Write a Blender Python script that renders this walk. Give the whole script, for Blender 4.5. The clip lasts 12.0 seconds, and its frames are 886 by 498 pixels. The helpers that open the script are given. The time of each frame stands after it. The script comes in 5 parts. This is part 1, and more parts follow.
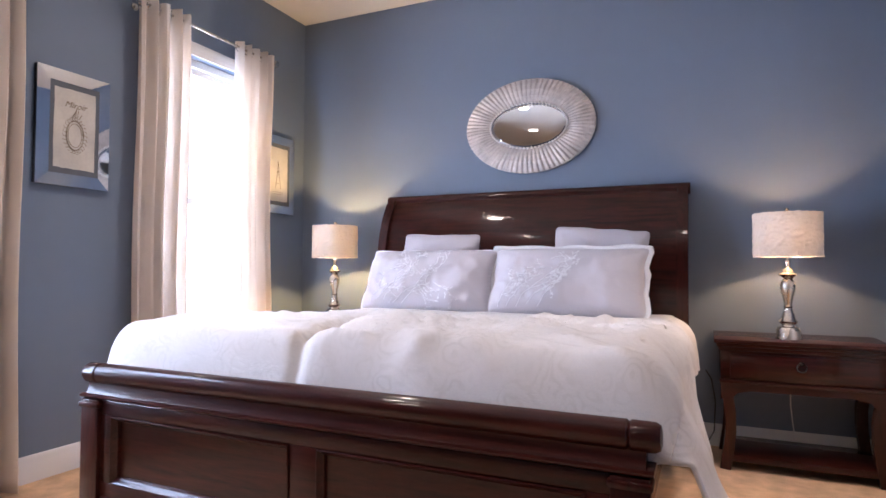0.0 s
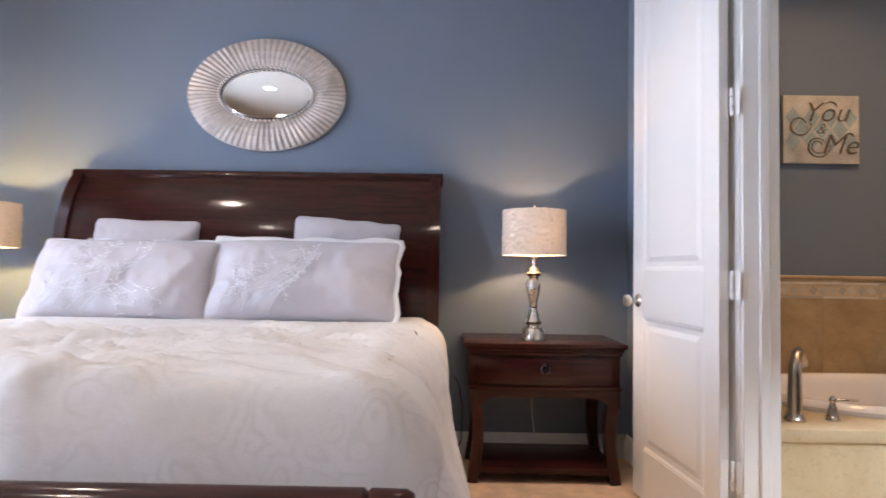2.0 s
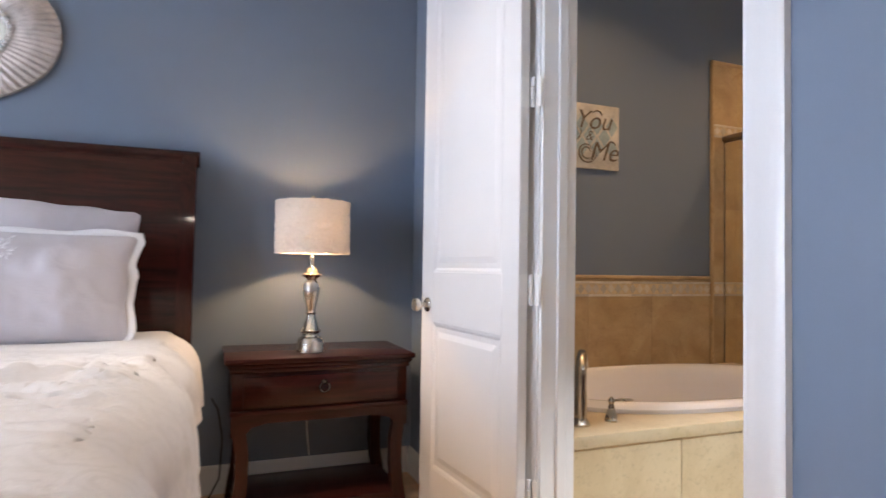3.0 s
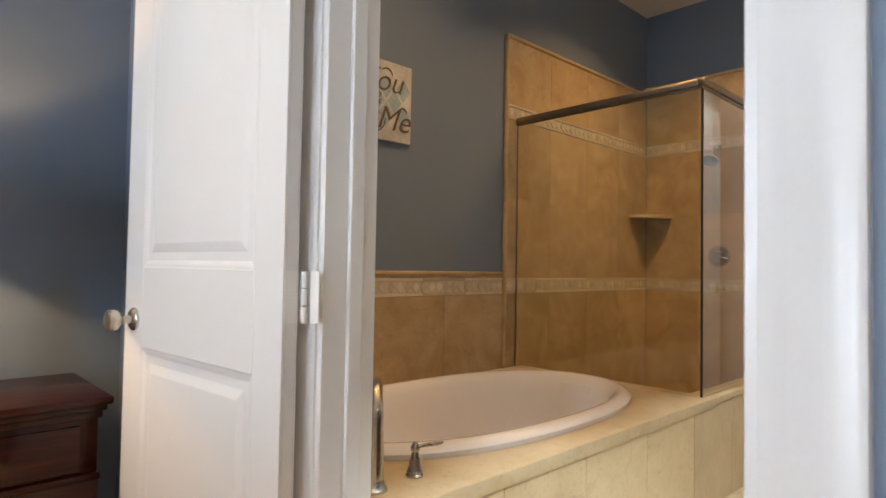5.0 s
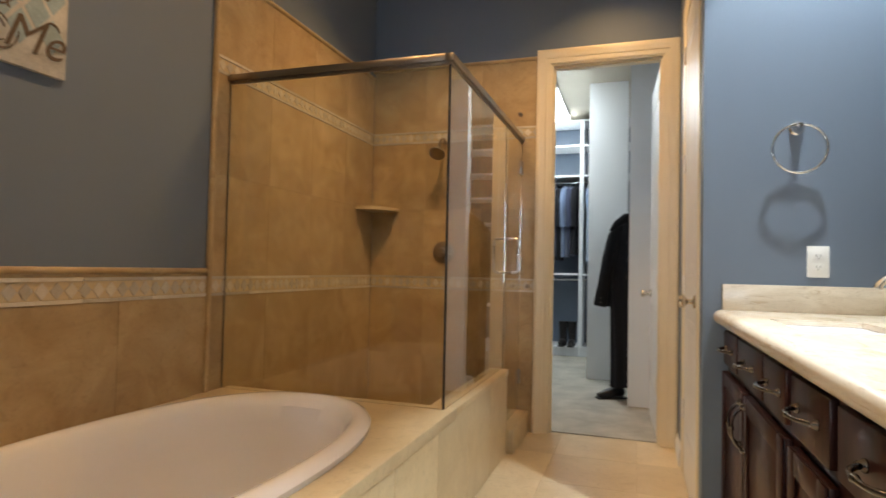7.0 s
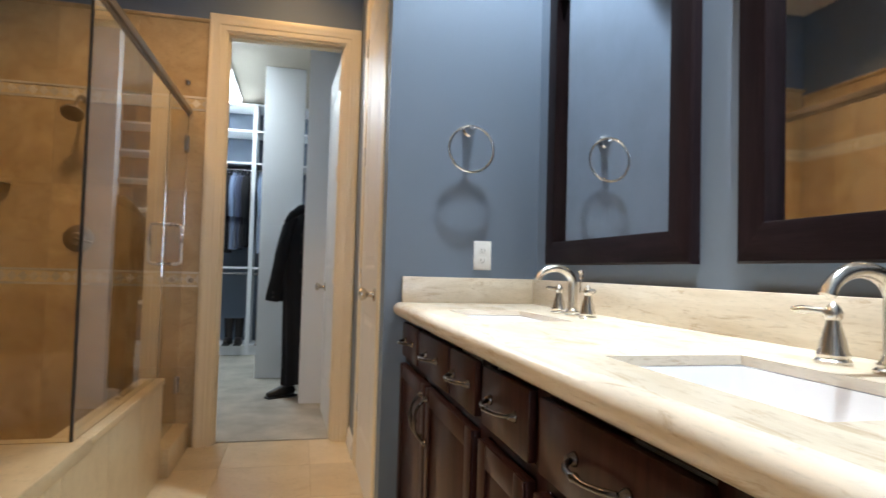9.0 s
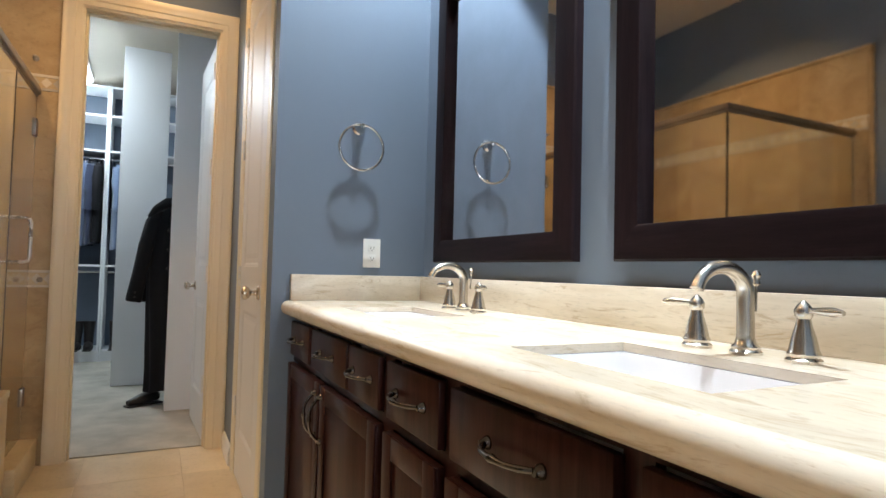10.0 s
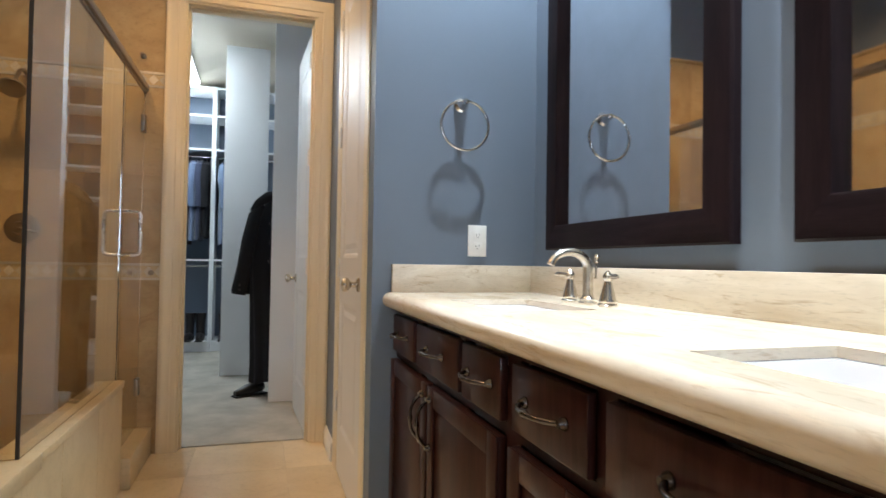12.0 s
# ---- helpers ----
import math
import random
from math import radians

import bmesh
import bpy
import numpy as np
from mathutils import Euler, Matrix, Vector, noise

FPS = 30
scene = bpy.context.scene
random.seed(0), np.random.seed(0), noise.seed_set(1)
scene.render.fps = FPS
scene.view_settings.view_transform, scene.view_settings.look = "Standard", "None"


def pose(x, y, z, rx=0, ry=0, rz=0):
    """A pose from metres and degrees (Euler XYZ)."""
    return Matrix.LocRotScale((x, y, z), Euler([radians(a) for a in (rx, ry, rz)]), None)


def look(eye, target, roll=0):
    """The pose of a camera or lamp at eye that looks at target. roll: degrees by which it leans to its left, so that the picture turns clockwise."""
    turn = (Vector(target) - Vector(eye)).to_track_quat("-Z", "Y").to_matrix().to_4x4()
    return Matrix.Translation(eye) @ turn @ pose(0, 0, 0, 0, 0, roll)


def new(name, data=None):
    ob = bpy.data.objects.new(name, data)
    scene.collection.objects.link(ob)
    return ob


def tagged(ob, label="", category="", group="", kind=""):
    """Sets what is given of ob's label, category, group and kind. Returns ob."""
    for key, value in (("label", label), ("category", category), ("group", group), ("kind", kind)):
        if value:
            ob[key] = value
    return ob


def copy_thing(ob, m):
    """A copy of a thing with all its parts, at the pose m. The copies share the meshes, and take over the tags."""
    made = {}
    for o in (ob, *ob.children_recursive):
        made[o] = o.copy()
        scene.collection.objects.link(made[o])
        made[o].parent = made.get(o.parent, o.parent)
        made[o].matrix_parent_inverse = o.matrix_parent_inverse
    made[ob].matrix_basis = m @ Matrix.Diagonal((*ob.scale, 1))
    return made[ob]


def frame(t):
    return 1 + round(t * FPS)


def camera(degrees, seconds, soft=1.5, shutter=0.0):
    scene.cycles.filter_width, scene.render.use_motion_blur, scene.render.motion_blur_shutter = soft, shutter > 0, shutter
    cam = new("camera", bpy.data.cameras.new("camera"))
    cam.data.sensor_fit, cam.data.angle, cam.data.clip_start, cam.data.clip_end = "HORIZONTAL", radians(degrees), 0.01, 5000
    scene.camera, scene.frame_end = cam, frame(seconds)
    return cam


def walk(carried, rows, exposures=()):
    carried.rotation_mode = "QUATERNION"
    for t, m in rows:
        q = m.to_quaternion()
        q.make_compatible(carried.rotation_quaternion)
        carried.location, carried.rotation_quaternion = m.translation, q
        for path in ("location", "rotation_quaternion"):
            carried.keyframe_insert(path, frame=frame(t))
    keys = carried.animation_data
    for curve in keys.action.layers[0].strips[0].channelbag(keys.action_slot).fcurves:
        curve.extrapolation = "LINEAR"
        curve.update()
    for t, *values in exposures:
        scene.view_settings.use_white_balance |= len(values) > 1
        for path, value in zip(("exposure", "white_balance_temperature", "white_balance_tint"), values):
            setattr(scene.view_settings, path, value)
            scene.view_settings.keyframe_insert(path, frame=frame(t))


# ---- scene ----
cam = camera(74.0, 12.0, shutter=0.3)
PATH = [
    (0, (0.283, 0.604, 1.057), (-0.537, 2.427, 1.119), 0.3),
    (0.5, (0.288, 0.636, 1.063), (-0.423, 2.505, 1.111), 0.3),
    (1, (0.256, 0.794, 1.062), (-0.240, 2.731, 1.110), 0.4),
    (1.5, (0.221, 0.984, 1.047), (-0.021, 2.968, 1.112), 0.7),
    (2, (0.228, 1.162, 1.033), (0.210, 3.161, 1.108), 0.9),
    (2.5, (0.219, 1.375, 1.057), (0.606, 3.336, 1.130), 1.0),
    (3, (0.254, 1.551, 1.065), (0.985, 3.411, 1.131), 0.9),
    (3.5, (0.351, 1.751, 1.083), (1.354, 3.480, 1.149), 1.2),
    (3.7, (0.383, 1.808, 1.091), (1.483, 3.477, 1.145), 1.2),
    (5.3, (0.708, 2.318, 1.059), (2.142, 3.711, 1.126), 0.9),
    (5.5, (0.772, 2.384, 1.065), (2.247, 3.732, 1.132), 0.9),
    (6, (0.903, 2.462, 1.056), (2.493, 3.674, 1.116), 1.0),
    (6.5, (0.989, 2.509, 1.053), (2.734, 3.484, 1.115), 1.2),
    (7, (1.048, 2.594, 1.063), (2.946, 3.221, 1.128), 1.2),
    (7.2, (1.058, 2.627, 1.060), (2.997, 3.110, 1.129), 1.3),
    (8.8, (1.287, 2.651, 1.047), (3.259, 2.327, 1.119), 1.6),
    (9, (1.287, 2.659, 1.050), (3.232, 2.196, 1.124), 1.6),
    (9.5, (1.283, 2.699, 1.053), (3.140, 1.961, 1.129), 1.5),
    (10, (1.275, 2.741, 1.049), (3.072, 1.867, 1.125), 1.4),
    (10.5, (1.275, 2.750, 1.036), (3.056, 1.842, 1.109), 1.4),
    (11, (1.302, 2.772, 1.024), (3.087, 1.874, 1.094), 1.3),
    (11.5, (1.366, 2.770, 1.029), (3.204, 1.983, 1.087), 1.1),
    (12, (1.493, 2.723, 1.033), (3.404, 2.134, 1.079), 0.9),
]
walk(cam, [(t, look(eye, target, roll)) for t, eye, target, roll in PATH],
     exposures=[(0.0, 0.0, 6000, 24), (2.0, 0.0, 6200, 18), (3.7, 0.0, 6300, 14), (5.0, -0.1, 6700, 10), (5.5, -0.1, 6800, 10), (7.2, -0.1, 6900, 10), (9.0, -0.22, 6400, 10), (12.0, -0.22, 6400, 10)])

# ---- plan, in metres ----
CEIL = 3.05
BW, BE, BN, BS = -2.74, 1.25, 4.52, -3.0        # bedroom faces
TW, TE, TN, TS = 1.37, 4.935, 4.43, 1.725        # bathroom faces
VE, DN = 3.543, 2.35                            # vanity end wall, lavatory wall
CE, CN, CS = 8.95, 4.0, 1.2                     # closet faces
DECK = 0.487                                    # tub deck height
COUNTER = 0.925

# ---- world and lights ----
world = bpy.data.worlds.new("world")
scene.world = world
world.use_nodes = True
wn = world.node_tree.nodes
sky = wn.new("ShaderNodeTexSky")
sky.sky_type, sky.sun_disc = "NISHITA", False
sky.sun_elevation, sky.sun_rotation = radians(48), radians(200)
world.node_tree.links.new(sky.outputs[0], wn["Background"].inputs[0])
wn["Background"].inputs[1].default_value = 0.12


def lamp(name, kind, m, energy, color, **more):
    data = bpy.data.lights.new(name, kind)
    data.energy, data.color = energy, color
    if "size" in more:
        data.shape, data.size = more.get("shape", "DISK"), more["size"]
    if "size_y" in more:
        data.size_y = more["size_y"]
    if "spread" in more:
        data.spread = radians(more["spread"])
    if "radius" in more:
        data.shadow_soft_size = more["radius"]
    if "cone" in more:
        data.spot_size, data.spot_blend = radians(more["cone"]), more.get("blend", 0.3)
    ob = new(name, data)
    ob.matrix_world = m
    return ob


SUN = bpy.data.lights.new("sun", "SUN")
SUN.energy, SUN.angle, SUN.color = 0.8, radians(12), (1.0, 0.95, 0.88)
new("sun", SUN).matrix_world = pose(0, 0, 8, 42, 0, 200)

WINDOWS = [(3.12, 3.94), (1.22, 2.04)]
WIN_Z = (0.55, 2.42)
for wy0, wy1 in WINDOWS:
    lamp("window_daylight", "AREA", pose(BW - 0.16, (wy0 + wy1) / 2, sum(WIN_Z) / 2, 0, -90, 0), 85, (0.64, 0.8, 1.0),
         shape="RECTANGLE", size=1.85, size_y=0.8)

WARM, SOFT = (1.0, 0.64, 0.30), (1.0, 0.84, 0.64)
COOL, TUNGSTEN = (0.80, 0.92, 1.0), (1.0, 0.61, 0.28)
LAMP_R, LAMP_L = (0.673, 4.22), (-2.2, 4.2)
for lx, ly, w, tone in ((*LAMP_R, 17.0, WARM), (*LAMP_L, 40.0, (1.0, 0.66, 0.24))):
    lamp("bulb_light", "POINT", pose(lx, ly, 1.228), w, tone, radius=0.02)

BED_CANS = [(-1.8, 1.34), (0.1, 1.34), (-1.75, 3.0), (0.62, 3.36), (-2.0, 0.15), (0.1, -1.4)]
BATH_CANS = [(3.2, 1.96), (1.95, 1.96), (3.95, 3.65), (4.42, 2.76), (2.3, 3.6)]
for lx, ly in BED_CANS:
    lamp("downlight", "AREA", pose(lx, ly, CEIL - 0.012), 7 if ly > 3.2 else 10, SOFT, size=0.12, spread=62 if ly > 3.2 else 130)
for (lx, ly), w in zip(BATH_CANS, (255, 420, 14, 8.5, 11.5)):
    if ly < 2.5:
        lamp("downlight", "SPOT", pose(lx, ly, CEIL - 0.012), w, COOL, cone=64, blend=0.3, radius=0.016)
    else:
        lamp("downlight", "AREA", pose(lx, ly, CEIL - 0.012), w, TUNGSTEN, size=0.18, spread=125)
lamp("closet_tube", "AREA", pose(7.4, 3.55, 2.965), 48, (0.8, 0.93, 1.0), shape="RECTANGLE", size=2.4, size_y=0.2)


# ---- materials ----
def nodes_of(name):
    m = bpy.data.materials.new(name)
    m.use_nodes = True
    nt = m.node_tree
    return m, nt, nt.nodes["Principled BSDF"]


def coords(nt, scale=(1, 1, 1), kind="Object"):
    tc, mp = nt.nodes.new("ShaderNodeTexCoord"), nt.nodes.new("ShaderNodeMapping")
    mp.inputs["Scale"].default_value = scale
    nt.links.new(tc.outputs[kind], mp.inputs[0])
    return mp.outputs[0]


def noise_tex(nt, vec, scale, detail=4.0, rough=0.55, distort=0.0):
    n = nt.nodes.new("ShaderNodeTexNoise")
    n.inputs["Scale"].default_value, n.inputs["Detail"].default_value = scale, detail
    n.inputs["Roughness"].default_value, n.inputs["Distortion"].default_value = rough, distort
    nt.links.new(vec, n.inputs["Vector"])
    return n.outputs["Fac"]


def ramp(nt, fac, stops):
    r = nt.nodes.new("ShaderNodeValToRGB")
    els = r.color_ramp.elements
    while len(els) < len(stops):
        els.new(0.5)
    for e, (p, c) in zip(els, stops):
        e.position, e.color = p, (*c, 1)
    nt.links.new(fac, r.inputs[0])
    return r.outputs[0]


def bump(nt, bsdf, fac, strength, dist=0.002, prior=None):
    b = nt.nodes.new("ShaderNodeBump")
    b.inputs["Strength"].default_value, b.inputs["Distance"].default_value = strength, dist
    nt.links.new(fac, b.inputs["Height"])
    if prior is not None:
        nt.links.new(prior, b.inputs["Normal"])
    nt.links.new(b.outputs[0], bsdf.inputs["Normal"])
    return b.outputs[0]


def mixed(nt, a, b, fac, blend="MULTIPLY"):
    m = nt.nodes.new("ShaderNodeMix")
    m.data_type, m.blend_type = "RGBA", blend
    if isinstance(fac, float):
        m.inputs["Factor"].default_value = fac
    else:
        nt.links.new(fac, m.inputs["Factor"])
    for sock, v in ((m.inputs[6], a), (m.inputs[7], b)):
        if isinstance(v, tuple):
            sock.default_value = (*v, 1)
        else:
            nt.links.new(v, sock)
    return m.outputs[2]


def tint(c, k):
    return tuple(min(1.0, v * k) for v in c)


def surface(name, c, rough=0.5, spread=0.12, coarse=2.0, fine=90.0, relief=0.1, depth=0.001, metal=0.0, coat=0.0, stretch=(1, 1, 1), kind="Object"):
    """Colour that varies at two scales, with a fine relief."""
    m, nt, b = nodes_of(name)
    v = coords(nt, stretch, kind)
    big, small = noise_tex(nt, v, coarse), noise_tex(nt, v, fine, 3.0)
    base = ramp(nt, big, [(0.3, tint(c, 1 - spread)), (0.7, tint(c, 1 + spread))])
    grain = ramp(nt, small, [(0.25, (1 - spread,) * 3), (0.75, (1.0,) * 3)])
    nt.links.new(mixed(nt, base, grain, 0.8), b.inputs["Base Color"])
    b.inputs["Metallic"].default_value, b.inputs["Coat Weight"].default_value = metal, coat
    b.inputs["Coat Roughness"].default_value = 0.12
    rr = nt.nodes.new("ShaderNodeMapRange")
    rr.inputs["To Min"].default_value, rr.inputs["To Max"].default_value = rough * 0.85, min(1.0, rough * 1.15)
    nt.links.new(big, rr.inputs["Value"])
    nt.links.new(rr.outputs[0], b.inputs["Roughness"])
    if relief:
        bump(nt, b, small, relief, depth)
    return m


def wood(name, dark, light, rough=0.3, coat=0.5, along=(1, 12, 12)):
    m, nt, b = nodes_of(name)
    v = coords(nt, along)
    g = noise_tex(nt, v, 2.2, 6.0, 0.6, 1.2)
    f = noise_tex(nt, coords(nt, tuple(3 * a for a in along)), 8.0, 4.0)
    col = mixed(nt, ramp(nt, g, [(0.3, dark), (0.72, light)]), ramp(nt, f, [(0.3, (0.7,) * 3), (0.6, (1,) * 3)]), 0.7)
    nt.links.new(col, b.inputs["Base Color"])
    b.inputs["Roughness"].default_value, b.inputs["Coat Weight"].default_value = rough, coat
    b.inputs["Coat Roughness"].default_value, b.inputs["Specular IOR Level"].default_value = 0.1, 0.05
    bump(nt, b, f, 0.05, 0.0008)
    return m


def stone(name, a, b_, vein, rough=0.35, scale=1.0, per_piece=0.14, bands=None):
    """Travertine: clouds, pits and a shade of its own for each piece."""
    m, nt, b = nodes_of(name)
    info = nt.nodes.new("ShaderNodeObjectInfo")
    tc = nt.nodes.new("ShaderNodeTexCoord")
    shift = nt.nodes.new("ShaderNodeVectorMath")
    shift.operation = "MULTIPLY_ADD"
    cx = nt.nodes.new("ShaderNodeCombineXYZ")
    for s in cx.inputs:
        nt.links.new(info.outputs["Random"], s)
    nt.links.new(cx.outputs[0], shift.inputs[0])
    shift.inputs[1].default_value = (17.0, 31.0, 23.0)
    nt.links.new(tc.outputs["Object"], shift.inputs[2])
    mp = nt.nodes.new("ShaderNodeMapping")
    mp.inputs["Scale"].default_value = bands or (1, 1, 1)
    nt.links.new(shift.outputs[0], mp.inputs[0])
    v = mp.outputs[0]
    cloud, pits = noise_tex(nt, v, 4.0 * scale, 6.0, 0.62, 0.8), noise_tex(nt, v, 60.0 * scale, 4.0, 0.6)
    veins = noise_tex(nt, v, 7.0 * scale, 7.0, 0.7, 2.0)
    col = ramp(nt, cloud, [(0.3, a), (0.68, b_)])
    col = mixed(nt, col, vein, ramp(nt, veins, [(0.56, (0, 0, 0)), (0.66, (0.55,) * 3), (0.72, (0, 0, 0))]), "MIX")
    shade = ramp(nt, info.outputs["Random"], [(0.0, (1 - per_piece,) * 3), (1.0, (1.0,) * 3)])
    col = mixed(nt, col, shade, 1.0)
    col = mixed(nt, col, ramp(nt, pits, [(0.28, (0.8,) * 3), (0.45, (1,) * 3)]), 0.8)
    nt.links.new(col, b.inputs["Base Color"])
    b.inputs["Roughness"].default_value = rough
    bump(nt, b, pits, 0.12, 0.0008)
    return m


def fabric(name, c, rough=0.9, sheen=0.3, spread=0.08, weave=500.0, through_light=0.0, wrinkle=None, pattern=None, depth=0.014):
    m, nt, b = nodes_of(name)
    v = coords(nt)
    n, big = noise_tex(nt, v, weave, 2.0), noise_tex(nt, v, 3.0)
    base = ramp(nt, big, [(0.3, tint(c, 1 - spread)), (0.7, tint(c, 1 + spread))])
    if pattern:
        warp, vor, wave = nt.nodes.new("ShaderNodeVectorMath"), nt.nodes.new("ShaderNodeTexVoronoi"), nt.nodes.new("ShaderNodeMath")
        warp.operation, wave.operation = "MULTIPLY_ADD", "SINE"
        drift = nt.nodes.new("ShaderNodeTexNoise")
        drift.inputs["Scale"].default_value = 9.0
        nt.links.new(v, drift.inputs["Vector"])
        nt.links.new(drift.outputs["Color"], warp.inputs[0])
        warp.inputs[1].default_value = (0.11, 0.11, 0.11)
        nt.links.new(v, warp.inputs[2])
        vor.inputs["Scale"].default_value = 11.0
        nt.links.new(warp.outputs[0], vor.inputs["Vector"])
        turns = nt.nodes.new("ShaderNodeMath")
        turns.operation = "MULTIPLY"
        turns.inputs[1].default_value = 26.0
        nt.links.new(vor.outputs["Distance"], turns.inputs[0])
        nt.links.new(turns.outputs[0], wave.inputs[0])
        curls = ramp(nt, wave.outputs[0], [(0.0, (0, 0, 0)), (0.9, (1, 1, 1))])
        curls = mixed(nt, curls, ramp(nt, noise_tex(nt, v, 9.0, 3.0), [(0.4, (0.15,) * 3), (0.6, (0.9,) * 3)]), 1.0)
        base = mixed(nt, base, pattern, curls, "MIX")
    nt.links.new(mixed(nt, base, ramp(nt, n, [(0.3, (0.86,) * 3), (0.6, (1,) * 3)]), 0.7), b.inputs["Base Color"])
    b.inputs["Roughness"].default_value, b.inputs["Sheen Weight"].default_value = rough, sheen
    p = bump(nt, b, n, 0.15, 0.0006)
    if wrinkle:
        w = noise_tex(nt, coords(nt, wrinkle), 6.0, 5.0, 0.6, 0.7)
        bump(nt, b, w, 1.0, depth, p)
    if through_light:
        t, mix = nt.nodes.new("ShaderNodeBsdfTranslucent"), nt.nodes.new("ShaderNodeMixShader")
        nt.links.new(base, t.inputs[0])
        mix.inputs[0].default_value = through_light
        nt.links.new(b.outputs[0], mix.inputs[1])
        nt.links.new(t.outputs[0], mix.inputs[2])
        nt.links.new(mix.outputs[0], nt.nodes["Material Output"].inputs[0])
    return m


def glow(name, c, strength):
    m, nt, b = nodes_of(name)
    b.inputs["Base Color"].default_value = (0.8, 0.8, 0.8, 1)
    b.inputs["Emission Color"].default_value, b.inputs["Emission Strength"].default_value = (*c, 1), strength
    return m


def glass(name, c=(1, 1, 1), rough=0.0, ior=1.5):
    m, nt, b = nodes_of(name)
    b.inputs["Base Color"].default_value = (*c, 1)
    b.inputs["Transmission Weight"].default_value, b.inputs["Roughness"].default_value, b.inputs["IOR"].default_value = 1.0, rough, ior
    return m


def metal(name, c, rough):
    return surface(name, c, rough, 0.05, 8.0, 300.0, 0.03, 0.0003, 1.0)


PAINT = surface("blue_grey_wall_paint", (0.15, 0.19, 0.253), 0.55, 0.03, 0.8, 220.0, 0.12, 0.001, kind="Object")
CEILING_PAINT = surface("cream_ceiling_paint", (0.68, 0.62, 0.52), 0.9, 0.04, 1.5, 120.0, 0.3, 0.003)
TRIM = surface("white_trim_paint", (0.78, 0.77, 0.75), 0.32, 0.03, 2.0, 160.0, 0.04, 0.0006)
# white trim again, with the bathroom's warm lamp light mixed into the colour
TRIM_WARM_LIT = surface("warm_lit_trim_paint", (0.78, 0.69, 0.52), 0.32, 0.03, 2.0, 160.0, 0.04, 0.0006)
DOOR_WHITE = surface("white_door_paint", (0.74, 0.73, 0.72), 0.35, 0.03, 1.5, 160.0, 0.05, 0.0006)
CLOSET_WHITE = surface("white_closet_board", (0.8, 0.82, 0.84), 0.5, 0.02, 1.5, 160.0, 0.04, 0.0006)
CARPET = surface("peach_beige_carpet", (0.72, 0.47, 0.29), 0.98, 0.2, 9.0, 420.0, 0.9, 0.006)
CARPET_GREY = surface("pale_closet_carpet", (0.47, 0.44, 0.38), 0.98, 0.2, 4.0, 380.0, 0.9, 0.006)
MAHOGANY = wood("mahogany_wood", (0.016, 0.0034, 0.0024), (0.050, 0.0088, 0.0058), 0.42, 0.6)
MAHOGANY_UP = wood("mahogany_upright", (0.016, 0.0034, 0.0024), (0.050, 0.0088, 0.0058), 0.42, 0.6, (12, 12, 1))
ESPRESSO = wood("espresso_wood", (0.024, 0.009, 0.0085), (0.054, 0.0195, 0.017), 0.38, 0.3, (12, 12, 1))
ESPRESSO_V = wood("espresso_frame_upright", (0.010, 0.0065, 0.008), (0.020, 0.0115, 0.0135), 0.45, 0.15, (14, 14, 1))
ESPRESSO_H = wood("espresso_frame", (0.010, 0.0065, 0.008), (0.020, 0.0115, 0.0135), 0.45, 0.15, (1, 14, 14))
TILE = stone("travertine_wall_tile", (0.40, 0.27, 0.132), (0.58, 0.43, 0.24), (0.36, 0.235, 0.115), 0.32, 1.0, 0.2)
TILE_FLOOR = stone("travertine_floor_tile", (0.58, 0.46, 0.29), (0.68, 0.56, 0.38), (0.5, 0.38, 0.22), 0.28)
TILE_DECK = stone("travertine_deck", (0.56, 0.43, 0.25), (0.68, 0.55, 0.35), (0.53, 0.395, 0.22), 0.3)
TILE_PALE = stone("tumbled_marble_inset", (0.62, 0.55, 0.44), (0.75, 0.69, 0.58), (0.5, 0.42, 0.32), 0.5, 3.0, 0.35)
GROUT = surface("sand_grout", (0.46, 0.335, 0.18), 0.9, 0.08, 6.0, 300.0, 0.3)
COUNTER_STONE = stone("ivory_travertine_slab", (0.61, 0.51, 0.385), (0.76, 0.68, 0.565), (0.40, 0.27, 0.14), 0.2, 0.7, 0.0, (0.8, 1.8, 6.0))
NICKEL = metal("brushed_nickel", (0.58, 0.54, 0.48), 0.27)
CHROME = metal("polished_nickel", (0.72, 0.70, 0.67), 0.10)
BRONZE = metal("dark_shower_metal", (0.33, 0.28, 0.23), 0.3)
SILVER = surface("silver_leaf", (0.56, 0.49, 0.44), 0.45, 0.2, 14.0, 140.0, 0.4, 0.002, 0.3)
PEWTER = metal("pewter_pull", (0.12, 0.108, 0.105), 0.2)
MIRROR = metal("mirror_silver", (0.9, 0.91, 0.92), 0.0)
PORCELAIN = surface("white_acrylic", (0.8, 0.78, 0.78), 0.12, 0.02, 1.0, 60.0, 0.0, 0.0, 0.0, 0.4)
GLASS = glass("clear_shower_glass", (0.93, 0.97, 0.95))
PANE = glass("window_pane_glass")
DUVET = fabric("paisley_jacquard_duvet", (0.645, 0.61, 0.585), 0.65, 0.1, 0.05, 420.0, 0.0, (1.3, 2.8, 1.3), (0.59, 0.555, 0.525), depth=0.005)
SATIN = fabric("lavender_grey_satin", (0.50, 0.465, 0.49), 0.5, 0.3, 0.04, 600.0, 0.0, (1.2, 2.0, 1.6), depth=0.004)
WHITE_COTTON = fabric("white_cotton", (0.78, 0.77, 0.78), 0.8, 0.3)
CURTAIN = fabric("cream_curtain_cloth", (0.87, 0.79, 0.71), 0.85, 0.25, 0.05, 700.0, 0.42)
